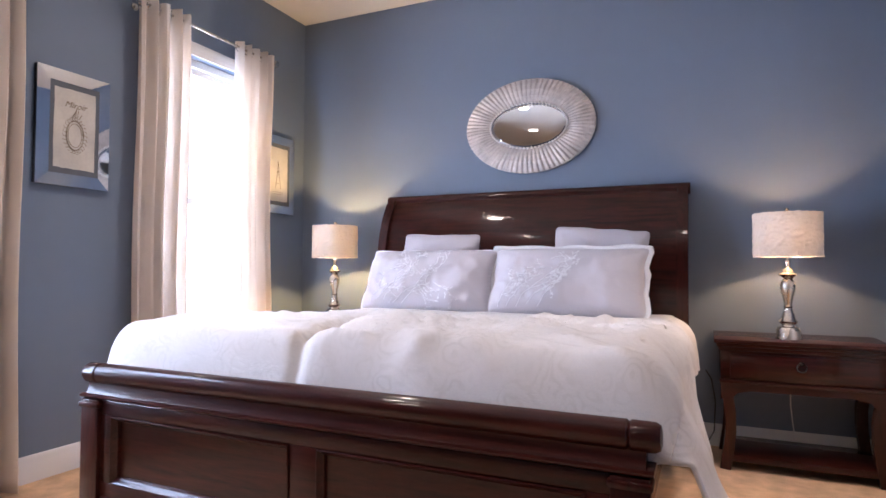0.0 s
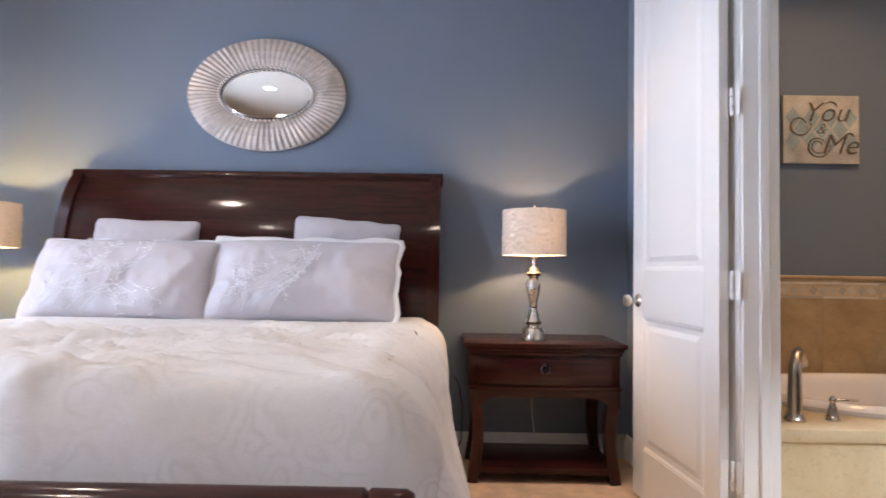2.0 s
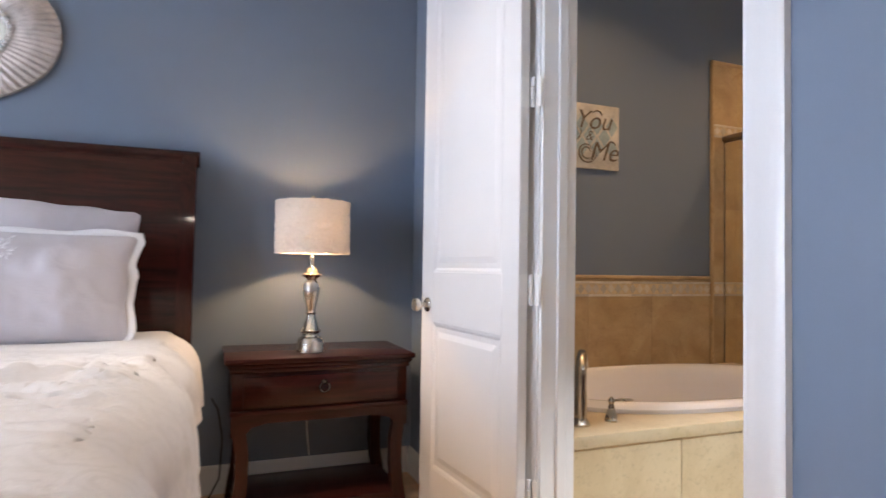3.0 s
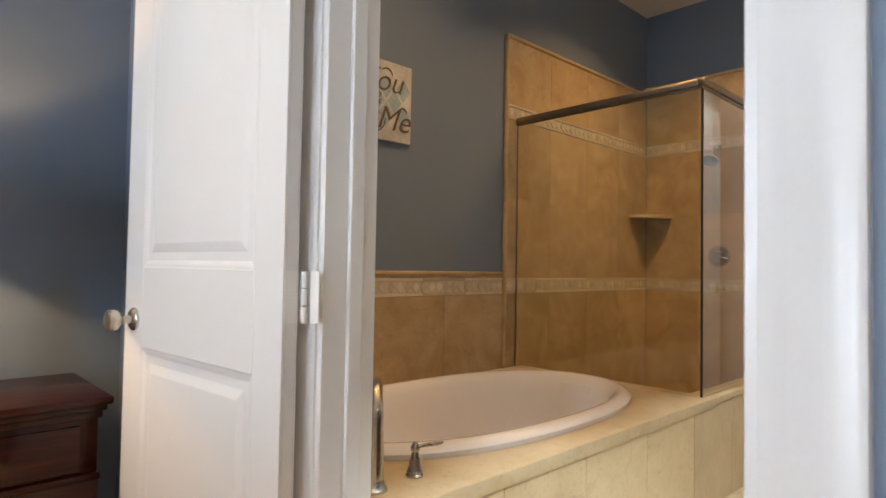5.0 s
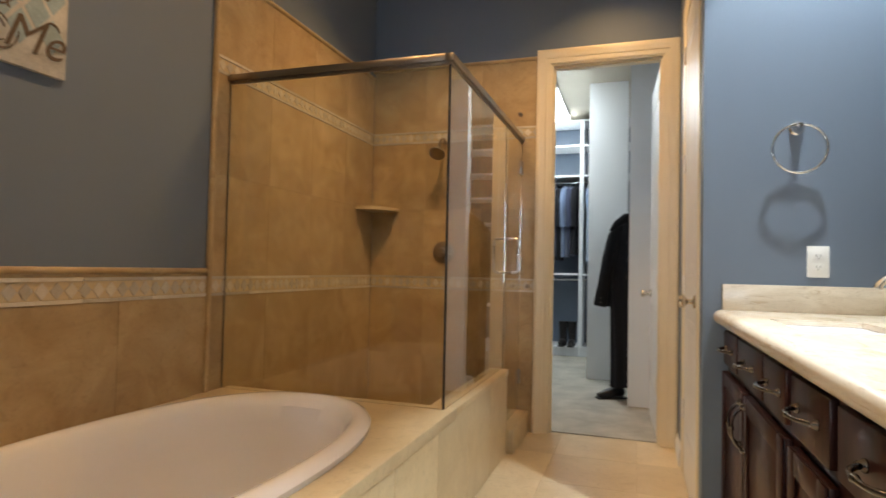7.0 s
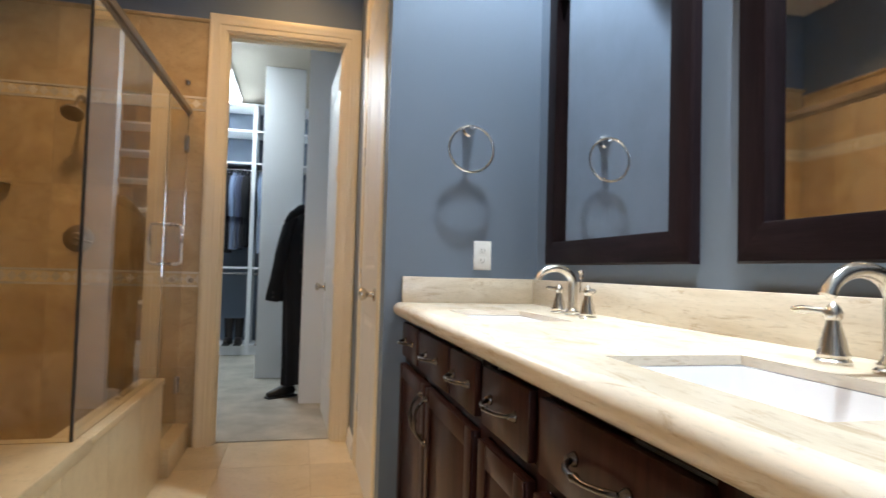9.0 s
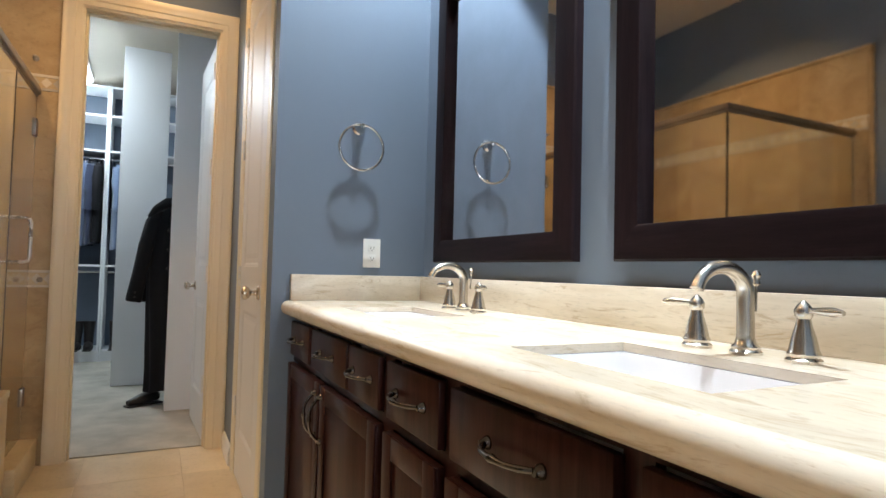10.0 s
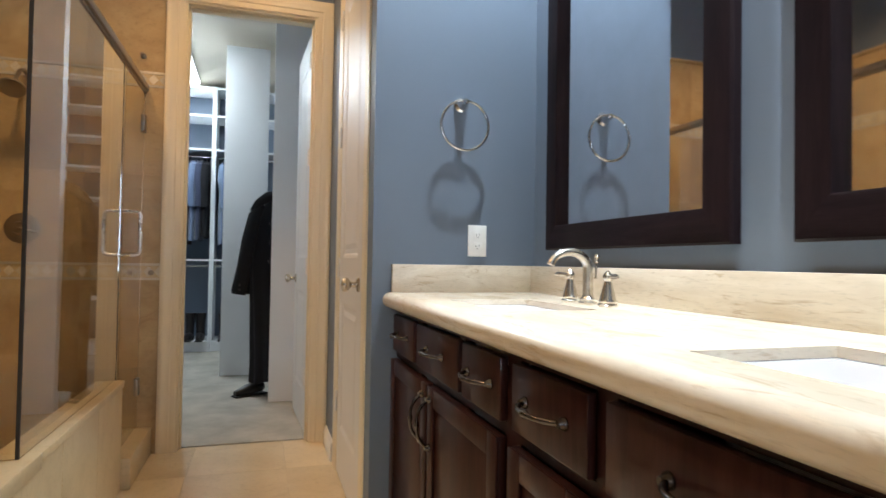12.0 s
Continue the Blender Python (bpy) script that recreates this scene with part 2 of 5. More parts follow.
SHADE = fabric("nubby_white_lampshade", (0.67, 0.60, 0.52), 0.9, 0.1, 0.1, 160.0, 0.18)
BLACK_WOOL = fabric("black_wool", (0.007, 0.007, 0.010), 1.0, 0.0)
NAVY = fabric("navy_cotton", (0.03, 0.04, 0.08), 0.9, 0.2)
SLATE = fabric("slate_blue_cotton", (0.14, 0.19, 0.3), 0.9, 0.2)
LEATHER = surface("black_leather", (0.015, 0.012, 0.012), 0.4, 0.2, 8.0, 200.0, 0.2)
PLASTIC = surface("white_plastic", (0.8, 0.8, 0.78), 0.35, 0.02, 3.0, 200.0, 0.0)
DARK = surface("black_rubber", (0.015, 0.015, 0.015), 0.6, 0.1, 5.0, 200.0, 0.1)
PAPER = surface("aged_paper", (0.55, 0.51, 0.44), 0.9, 0.12, 7.0, 90.0, 0.1)
INK = surface("sepia_ink", (0.16, 0.11, 0.06), 0.8, 0.1, 9.0, 90.0, 0.0)
MAT_BOARD = surface("charcoal_mat_board", (0.10, 0.11, 0.125), 0.8, 0.06, 6.0, 150.0, 0.1)
SIGN_BOARD = surface("whitewashed_board", (0.55, 0.53, 0.48), 0.8, 0.24, 9.0, 120.0, 0.2)
SIGN_BLUE = surface("faded_duck_egg_paint", (0.34, 0.43, 0.46), 0.8, 0.28, 9.0, 120.0, 0.2)
SIGN_INK = surface("brown_sign_paint", (0.12, 0.085, 0.055), 0.8, 0.15, 9.0, 120.0, 0.1)
FROSTED = glow("frosted_lamp_lens", (1.0, 0.88, 0.7), 6.0)
FLUORESCENT = glow("fluorescent_diffuser", (0.86, 0.95, 1.0), 7.0)
BEAD = metal("bright_silver_bead", (0.88, 0.84, 0.80), 0.5)


# ---- mesh tools ----
def box(bm, x0, x1, y0, y1, z0, z1, bev=0.0, seg=2):
    ret = bmesh.ops.create_cube(bm, size=1.0, matrix=Matrix.Translation(((x0 + x1) / 2, (y0 + y1) / 2, (z0 + z1) / 2)) @ Matrix.Diagonal((x1 - x0, y1 - y0, z1 - z0, 1)))
    if bev:
        es = list({e for v in ret["verts"] for e in v.link_edges})
        bmesh.ops.bevel(bm, geom=es, offset=bev, segments=seg, affect="EDGES", profile=0.5)
    return ret


def lathe(bm, prof, seg=24, m=None, cap=True):
    """A turned shape round z from rows of radius and height."""
    m = m or Matrix.Identity(4)
    rings = [[bm.verts.new(m @ Vector((r * math.cos(2 * math.pi * k / seg), r * math.sin(2 * math.pi * k / seg), z))) for k in range(seg)] for r, z in prof]
    for a, b in zip(rings, rings[1:]):
        for k in range(seg):
            bm.faces.new((a[k], a[(k + 1) % seg], b[(k + 1) % seg], b[k]))
    if cap:
        bm.faces.new(rings[0][::-1])
        bm.faces.new(rings[-1])


def tube(bm, pts, radius, seg=10, closed=False, cap=True):
    """A round bar along points; radius may be a list."""
    pts = [Vector(p) for p in pts]
    n = len(pts)
    rr = radius if isinstance(radius, (list, tuple)) else [radius] * n
    rings, side = [], None
    for i, p in enumerate(pts):
        d = (pts[(i + 1) % n] - pts[i - 1]) if closed else (pts[min(i + 1, n - 1)] - pts[max(i - 1, 0)])
        d.normalize()
        if side is None:
            side = d.orthogonal().normalized()
        side = (side - d * side.dot(d)).normalized()
        up = d.cross(side)
        rings.append([bm.verts.new(p + rr[i] * (math.cos(2 * math.pi * k / seg) * side + math.sin(2 * math.pi * k / seg) * up)) for k in range(seg)])
    pairs = list(zip(rings, rings[1:])) + ([(rings[-1], rings[0])] if closed else [])
    for a, b in pairs:
        for k in range(seg):
            bm.faces.new((a[k], a[(k + 1) % seg], b[(k + 1) % seg], b[k]))
    if cap and not closed:
        bm.faces.new(rings[0][::-1])
        bm.faces.new(rings[-1])


def prism(bm, outline, a, b, axis="x"):
    """An outline of pairs drawn out from a to b along an axis."""
    put = {"x": lambda u, v, w: (w, u, v), "y": lambda u, v, w: (u, w, v), "z": lambda u, v, w: (u, v, w)}[axis]
    one, two = ([bm.verts.new(put(u, v, w)) for u, v in outline] for w in (a, b))
    n = len(outline)
    for k in range(n):
        bm.faces.new((one[k], one[(k + 1) % n], two[(k + 1) % n], two[k]))
    bm.faces.new(one[::-1])
    bm.faces.new(two)


def grid(bm, nu, nv, f):
    vs = [[bm.verts.new(f(i / nu, j / nv)) for j in range(nv + 1)] for i in range(nu + 1)]
    for i in range(nu):
        for j in range(nv):
            bm.faces.new((vs[i][j], vs[i + 1][j], vs[i + 1][j + 1], vs[i][j + 1]))
    return vs


def mesh_of(name, bm, material, smooth=True):
    bmesh.ops.recalc_face_normals(bm, faces=bm.faces)
    me = bpy.data.meshes.new(name)
    bm.to_mesh(me)
    bm.free()
    me.materials.append(material)
    if smooth:
        me.shade_smooth()
        me.set_sharp_from_angle(angle=radians(38))
    return me


def part(name, bm, material, parent, label="", smooth=True):
    ob = new(name, mesh_of(name, bm, material, smooth))
    if parent is not None:
        ob.parent = parent
    if label:
        tagged(ob, label)
    return ob


def thing(name, m, label, category, group="", kind=""):
    ob = new(name)
    ob.matrix_world = m
    ob.empty_display_size = 0.1
    return tagged(ob, label, category, group, kind)


def bar(name, parent, material, *dims, bev=0.0, label=""):
    bm = bmesh.new()
    box(bm, *dims, bev)
    return part(name, bm, material, parent, label)


def solid(ob, thick, offset=-1.0):
    md = ob.modifiers.new("thickness", "SOLIDIFY")
    md.thickness, md.offset = thick, offset
    return ob


def structure(name, bm, material, label, category, smooth=False):
    return tagged(part(name, bm, material, None, "", smooth), label, category, "", "structure")


def wall(name, axis, face0, face1, a0, a1, holes, label, z1=CEIL, material=None):
    """A wall between two faces, from a0 to a1 along the other axis, with holes (a, a, z, z)."""
    bm = bmesh.new()

    def put(u0, u1, z0, z1_):
        if u1 - u0 > 1e-4 and z1_ - z0 > 1e-4:
            box(bm, *((face0, face1, u0, u1) if axis == "x" else (u0, u1, face0, face1)), z0, z1_)
    at = a0
    for h0, h1, hz0, hz1 in sorted(holes):
        put(at, h0, 0, z1)
        put(h0, h1, 0, hz0)
        put(h0, h1, hz1, z1)
        at = h1
    put(at, a1, 0, z1)
    return structure(name, bm, material or PAINT, label, "wall")


# ---- structure ----
bm = bmesh.new()
box(bm, BW - 0.12, 1.31, BS - 0.12, BN + 0.12, -0.1, 0.0)
structure("floor_bedroom", bm, CARPET, "peach-beige cut pile carpet of the bedroom", "floor")
bm = bmesh.new()
box(bm, 1.31, 5.0, TS - 0.12, TN + 0.12, -0.1, -0.006)
floor_bath = structure("floor_bathroom", bm, GROUT, "sand-coloured grout bed under the bathroom floor tiles", "floor")
bm = bmesh.new()
box(bm, 5.0, CE + 0.12, CS - 0.12, CN + 0.12, -0.1, 0.004)
structure("floor_closet", bm, CARPET_GREY, "pale grey-beige carpet of the walk-in closet", "floor")
for nm, d, lab in (("ceiling_bedroom", (BW - 0.12, 1.31, BS - 0.12, BN + 0.12), "cream painted bedroom ceiling"),
                   ("ceiling_bathroom", (1.31, 4.99, TS - 0.12, TN + 0.12), "cream painted bathroom ceiling"),
                   ("ceiling_closet", (4.99, CE + 0.12, CS - 0.12, CN + 0.12), "cream painted closet ceiling")):
    bm = bmesh.new()
    box(bm, *d, CEIL, CEIL + 0.1)
    structure(nm, bm, CEILING_PAINT, lab, "ceiling")

wall("wall_west", "x", BW - 0.12, BW, BS - 0.12, BN + 0.12, [(a, b, *WIN_Z) for a, b in WINDOWS], "blue-grey painted bedroom wall with two windows")
wall("wall_north", "y", BN, BN + 0.12, BW, BE, [], "blue-grey painted bedroom wall behind the bed")
wall("wall_south", "y", BS - 0.12, BS, BW, BE, [], "blue-grey painted bedroom wall")
wall("wall_between", "x", BE, TW, BS - 0.12, BN + 0.12, [(2.41, 3.22, 0, 2.46)], "blue-grey painted wall with the bathroom doorway")
wall("wall_bath_north", "y", TN, TN + 0.12, TW, TE + 0.115, [], "blue-grey painted bathroom wall above the tub")
wall("wall_bath_east", "x", TE, TE + 0.115, 1.65, TN, [(2.436, 3.152, 0, 2.44)], "blue-grey painted bathroom wall with the closet doorway")
wall("wall_vanity", "y", TS - 0.12, TS, TW, TE, [], "blue-grey painted wall behind the vanity")
wall("wall_vanity_end", "x", VE, VE + 0.1, TS, DN - 0.1, [], "blue-grey painted wall at the end of the vanity")
wall("wall_lavatory", "y", DN - 0.1, DN, VE, TE, [(3.735, 4.46, 0, 2.44)], "blue-grey painted wall with a closed white door")
for nm, ax, f0, f1, a0, a1 in (("wall_closet_east", "x", CE, CE + 0.12, CS - 0.12, CN + 0.12), ("wall_closet_north", "y", CN, CN + 0.12, TE + 0.115, CE),
                               ("wall_closet_south", "y", CS - 0.12, CS, 6.05, CE), ("wall_closet_entry", "y", 2.30, 2.40, TE + 0.115, 5.95),
                               ("wall_closet_stub", "x", 5.95, 6.05, CS - 0.12, 2.655), ("wall_closet_west", "x", 4.94, 5.05, TN + 0.12, CN + 0.12)):
    if a1 > a0:
        wall(nm, ax, f0, f1, a0, a1, [], "pale painted wall of the walk-in closet",
             material=PAINT if nm == "wall_closet_east" else CLOSET_WHITE)


def casing_profile(w, d):
    """Stepped door casing, from its inner to its outer edge."""
    return [(0, 0), (0, d * 0.45), (w * 0.12, d * 0.6), (w * 0.3, d * 0.62), (w * 0.36, d * 0.8), (w * 0.62, d * 0.82), (w * 0.7, d), (w * 0.92, d), (w, d * 0.8), (w, 0)]


def casing(name, axis, face, out, a0, a1, top, w=0.105, d=0.022, label="", z0=0.0, sill=False, split=0.0, paint=None):
    """Mitred casing round an opening on a wall face; out is the side that it stands proud to."""
    bm = bmesh.new()
    prof = casing_profile(w, d)
    loop = [(a0, z0, -1, 0), (a0, top, -1, 1), (a1, top, 1, 1), (a1, z0, 1, 0)]
    if sill:
        loop = [(a0, z0, -1, -1), (a0, top, -1, 1), (a1, top, 1, 1), (a1, z0, 1, -1)]
    rows = []
    for a, z, sa, sz in loop:
        row = []
        for u, v in prof:
            at, zz, off = a + sa * u, z + sz * u, face + out * v
            row.append(bm.verts.new((off, at, zz) if axis == "x" else (at, off, zz)))
        rows.append(row)
    pairs = list(zip(rows, rows[1:])) + ([(rows[-1], rows[0])] if sill else [])
    for r0, r1 in pairs:
        for k in range(len(prof) - 1):
            bm.faces.new((r0[k], r0[k + 1], r1[k + 1], r1[k]))
    if not sill:
        for r in (rows[0], rows[-1]):
            bm.faces.new(r)
    return structure(name, bm, paint or TRIM, label or "white painted stepped door casing", "trim", True)


def jamb(name, axis, f0, f1, a0, a1, top, stop_at, paint=None):
    """The lining of a doorway with its stop bead."""
    t = 0.02
    o = tagged(new(name), "painted door lining with a stop bead", "trim", "", "structure")
    boards = (("side_board", a0, a0 + t, 0, top - t), ("side_board", a1 - t, a1, 0, top - t), ("head_board", a0, a1, top - t, top))
    beads = ((a0 + t, a0 + t + 0.012, 0, top - t - 0.012), (a1 - t - 0.012, a1 - t, 0, top - t - 0.012), (a0 + t, a1 - t, top - t - 0.012, top - t))
    for (piece, u0, u1, z0, z1), (b0, b1, b2, b3) in zip(boards, beads):
        bm = bmesh.new()
        box(bm, *((f0, f1, u0, u1) if axis == "x" else (u0, u1, f0, f1)), z0, z1, 0.002, 1)
        board = part(piece, bm, paint or TRIM, o)
        bm = bmesh.new()
        box(bm, *((stop_at, stop_at + 0.035, b0, b1) if axis == "x" else (b0, b1, stop_at, stop_at + 0.035)), b2, b3, 0.003, 1)
        part("stop_bead", bm, paint or TRIM, board)
    return o


jamb("doorway_lining_bathroom", "x", BE - 0.004, TW + 0.004, 2.41, 3.22, 2.46, 1.30)
casing("casing_bedroom_side", "x", BE, -1, 2.415, 3.215, 2.455, 0.09)
casing("casing_bath_side", "x", TW, 1, 2.415, 3.215, 2.455)
# closet and lavatory trim carries the warm lamp glow in its base colour
jamb("doorway_lining_closet", "x", TE - 0.004, TE + 0.119, 2.436, 3.152, 2.44, 4.965, TRIM_WARM_LIT)
casing("casing_closet_door", "x", TE, -1, 2.441, 3.147, 2.435, 0.09, 0.026, "white painted stepped door casing, tinted yellow for the warm lamp light", paint=TRIM_WARM_LIT)
jamb("doorway_lining_lavatory", "y", DN - 0.104, DN + 0.003, 3.735, 4.46, 2.44, 2.27, TRIM_WARM_LIT)
casing("casing_lavatory_door", "y", DN, 1, 3.741, 4.455, 2.435, 0.09, 0.009, "white painted stepped door casing, tinted yellow for the warm lamp light", paint=TRIM_WARM_LIT)


def baseboard(name, axis, face, out, a0, a1, h=0.13, material=None):
    prof = [(0, 0), (0.016, 0), (0.016, h * 0.7), (0.011, h * 0.78), (0.012, h * 0.86), (0.005, h), (0, h)]
    bm = bmesh.new()
    prism(bm, [(face + out * u, v) for u, v in prof], a0, a1, "x" if axis == "y" else "y")
    return structure(name, bm, TRIM, "white moulded baseboard along the wall", "baseboard", True)


baseboard("baseboard_west", "x", BW, 1, BS, BN)
baseboard("baseboard_north", "y", BN, -1, BW + 0.018, BE - 0.018)
baseboard("baseboard_south", "y", BS, 1, BW + 0.018, BE - 0.018)
baseboard("baseboard_east_a", "x", BE, -1, BS, 2.323)
baseboard("baseboard_east_b", "x", BE, -1, 3.307, BN)
baseboard("baseboard_closet", "y", 2.40, 1, TE + 0.12, 5.94, 0.1)
baseboard("baseboard_lavatory", "y", DN, 1, 4.57, TE - 0.035, 0.1)


# ---- doors ----
def panel_door(name, w, h, label, knob_z=0.91, th=0.035, category="door", knuckle=0.006):
    """A moulded two-panel door, hinged at its origin, that reaches along +x; its thickness runs to -y."""
    d = thing(name, Matrix.Identity(4), label, category, kind="structure")
    bm = bmesh.new()
    lock, st = 1.0, 0.115
    panels = [(st, w - st, 0.24, lock - 0.16), (st, w - st, lock + 0.05, h - 0.16)]
    g = 0.006
    box(bm, 0.013, w, -th + g, -g, 0.012, h)
    for y0, y1 in ((-g, 0.0), (-th, -th + g)):
        box(bm, 0.013, st, y0, y1, 0.012, h, 0.0015, 1)
        box(bm, w - st, w, y0, y1, 0.012, h, 0.0015, 1)
        for z0, z1 in ((0.012, 0.24), (lock - 0.16, lock + 0.05), (h - 0.16, h)):
            box(bm, st, w - st, y0, y1, z0, z1, 0.0015, 1)
    part("slab", bm, DOOR_WHITE, d)
    for x0, x1, z0, z1 in panels:
        bm = bmesh.new()
        for y, s in ((-g, 1), (-th + g, -1)):
            rows = []
            for inset, rise in ((0.0, 0.0055), (0.008, 0.004), (0.02, -0.001), (0.032, -0.001), (0.06, 0.0045)):
                rows.append([bm.verts.new((a, y + s * rise, b)) for a, b in ((x0 + inset, z0 + inset), (x1 - inset, z0 + inset), (x1 - inset, z1 - inset), (x0 + inset, z1 - inset))])
            for r0, r1 in zip(rows, rows[1:]):
                for k in range(4):
                    bm.faces.new((r0[k], r0[(k + 1) % 4], r1[(k + 1) % 4], r1[k]))
            bm.faces.new(rows[-1])
        part("raised_panel", bm, DOOR_WHITE, d, smooth=False)
    for s, y in ((1, 0.0), (-1, -th)):
        bm = bmesh.new()
        m = Matrix.Translation((w - 0.065, y, knob_z)) @ pose(0, 0, 0, -90 * s, 0, 0)
        lathe(bm, [(0.0, 0.0), (0.031, 0.0), (0.031, 0.004), (0.026, 0.009), (0.012, 0.012), (0.010, 0.03), (0.016, 0.036), (0.026, 0.045), (0.029, 0.056), (0.025, 0.066), (0.014, 0.071), (0.0, 0.072)], 20, m, False)
        part("knob", bm, NICKEL, d, "brushed nickel round knob")
    for z in (0.345, 1.0, 1.645, h - 0.17):
        bm = bmesh.new()
        for k in range(3):
            lathe(bm, [(0.0065, z - 0.05 + k * 0.034), (0.0065, z - 0.05 + k * 0.034 + 0.031)], 10, Matrix.Translation((0.004, knuckle, 0)))
        box(bm, 0.0112, 0.0128, -th + 0.002, -0.004, z - 0.05, z + 0.05)
        if knuckle < 0:
            box(bm, -0.03, -0.002, -0.0525, -0.051, z - 0.05, z + 0.05)
        part("hinge", bm, TRIM, d, "white painted butt hinge")
    bar("strike_plate", d, NICKEL, w - 0.0005, w + 0.001, -0.029, -0.006, knob_z - 0.03, knob_z + 0.03)
    return d


door_bath = panel_door("door_1", 0.772, 2.43, "white two-panel door standing open against the bedroom wall", knuckle=-0.041)
door_bath.matrix_world = pose(1.176, 3.212, 0, 0, 0, 94.6)
door_closet = panel_door("door_2", 0.665, 2.40, "white two-panel closet door standing open into the closet")
door_closet.matrix_world = pose(5.06, 2.462, 0, 0, 0, 3)
door_lav = panel_door("door_3", 0.68, 2.405, "closed white two-panel lavatory door with a nickel knob", knob_z=0.94)
door_lav.matrix_world = pose(4.438, DN + 0.0015, 0, 0, 0, 180) @ Matrix.Scale(-1, 4, (0, 1, 0))


# ---- windows ----
def window(i, y0, y1, z0, z1):
    w = thing(f"window_{i}", pose(BW, (y0 + y1) / 2, z0), "white framed double-hung window in bright daylight", "window", kind="structure")
    h, b = (y1 - y0) / 2, z1 - z0
    bm = bmesh.new()
    for d in ((-0.115, -0.06, -h, -h + 0.045, 0, b), (-0.115, -0.06, h - 0.045, h, 0, b), (-0.115, -0.06, -h + 0.045, h - 0.045, 0, 0.05), (-0.115, -0.06, -h + 0.045, h - 0.045, b - 0.05, b)):
        box(bm, *d, 0.003, 1)
    part("window_frame", bm, TRIM, w)
    for z0_, z1_, x in ((0.05, b / 2 + 0.02, -0.085), (b / 2 - 0.02, b - 0.05, -0.105)):
        bm = bmesh.new()
        for d in ((-h + 0.045, -h + 0.085, z0_, z1_), (h - 0.085, h - 0.045, z0_, z1_), (-h + 0.085, h - 0.085, z0_, z0_ + 0.04), (-h + 0.085, h - 0.085, z1_ - 0.04, z1_)):
            box(bm, x - 0.012, x + 0.012, *d, 0.002, 1)
        sash = part("sash", bm, TRIM, w)
        p = bar("pane", sash, PANE, x - 0.002, x + 0.002, -h + 0.086, h - 0.086, z0_ + 0.041, z1_ - 0.041)
        p.visible_shadow = False
    bar("window_sill", w, TRIM, -0.06, 0.03, -h - 0.03, h + 0.03, -0.025, 0.0, bev=0.006)
    casing(f"window_casing_{i}", "x", BW, 1, y0, y1, z1, 0.08, 0.02, "white painted window casing", z0 - 0.03)


for i, (wy0, wy1) in enumerate(WINDOWS):
    window(i + 1, wy0, wy1, *WIN_Z)


# ---- curtains ----
def curtain(y0, y1, seed, z1=2.60):
    rnd = random.Random(seed)
    c = thing("curtain", pose(BW + 0.1, (y0 + y1) / 2, 0.02), "cream grommet-top curtain hanging in deep folds from a rod", "curtain", "cream bedroom curtains")
    h, n = (y1 - y0) / 2, 4.5
    ph = rnd.random() * 6

    def f(u, v):
        z = v * (z1 - 0.02)
        flare = 1.0 + 0.10 * (1 - v) ** 2
        y = -h + 2 * h * u
        fold = math.sin(2 * math.pi * n * u + ph) * (0.042 + 0.012 * (1 - v)) + 0.01 * math.sin(2 * math.pi * 11 * u + ph * 2 + 2 * v)
        return (fold + 0.008 * math.sin(5 * v + ph + 3 * u), y * flare + 0.006 * math.sin(9 * v + ph), z)
    bm = bmesh.new()
    grid(bm, 90, 40, f)
    solid(part("cloth", bm, CURTAIN, c), 0.003)
    for k in range(9):
        u = (k + 0.5) / 9
        bm = bmesh.new()
        ring = [(f(u, 0)[0] * 0 + 0.028 * math.cos(a) * 0.5, -h + 2 * h * u + 0.012 * (-1) ** k * math.cos(a), 2.54 + 0.028 * math.sin(a)) for a in np.linspace(0, 2 * math.pi, 17)[:-1]]
        tube(bm, ring, 0.005, 6, True)
        part("grommet", bm, CHROME, c)
    return c


for y0, y1, s in ((2.89, 3.25, 1), (3.65, 3.98, 2), (1.94, 2.30, 3), (0.94, 1.30, 4)):
    curtain(y0, y1, s)


def curtain_rod(y0, y1):
    r = thing("curtain_rod", pose(BW + 0.1, (y0 + y1) / 2, 2.56), "thin brushed nickel curtain rod with square crystal ends", "curtain rod", "nickel curtain rods")
    h = (y1 - y0) / 2
    bm = bmesh.new()
    tube(bm, [(0, -h, 0), (0, h, 0)], 0.009, 12)
    part("rod", bm, NICKEL, r)
    for s in (-1, 1):
        bar("finial", r, CHROME, -0.022, 0.022, s * (h + 0.02) - 0.022, s * (h + 0.02) + 0.022, -0.022, 0.022, bev=0.006)
        bm = bmesh.new()
        tube(bm, [(0, s * (h - 0.04), 0), (-0.098, s * (h - 0.04), 0)], 0.007, 8)
        lathe(bm, [(0.022, 0), (0.022, 0.006)], 14, pose(-0.1, s * (h - 0.04), 0, 0, 90, 0))
        part("bracket", bm, NICKEL, r)


curtain_rod(2.90, 4.02)
curtain_rod(0.95, 2.29)


# ---- bed ----
BX, BHW = -0.85, 1.03
bed = thing("sleigh_bed", pose(BX, 0, 0), "dark mahogany king sleigh bed with rolled headboard and footboard", "bed")


def curve_band(path, thick):
    """An outline of a bent board of the given thickness along a path of pairs."""
    a, b = [], []
    for i, p in enumerate(path):
        q0, q1 = path[max(i - 1, 0)], path[min(i + 1, len(path) - 1)]
        d = Vector((q1[0] - q0[0], q1[1] - q0[1])).normalized()
        n = Vector((-d.y, d.x)) * thick / 2
        a.append((p[0] + n.x, p[1] + n.y))
        b.append((p[0] - n.x, p[1] - n.y))
    return a + b[::-1]


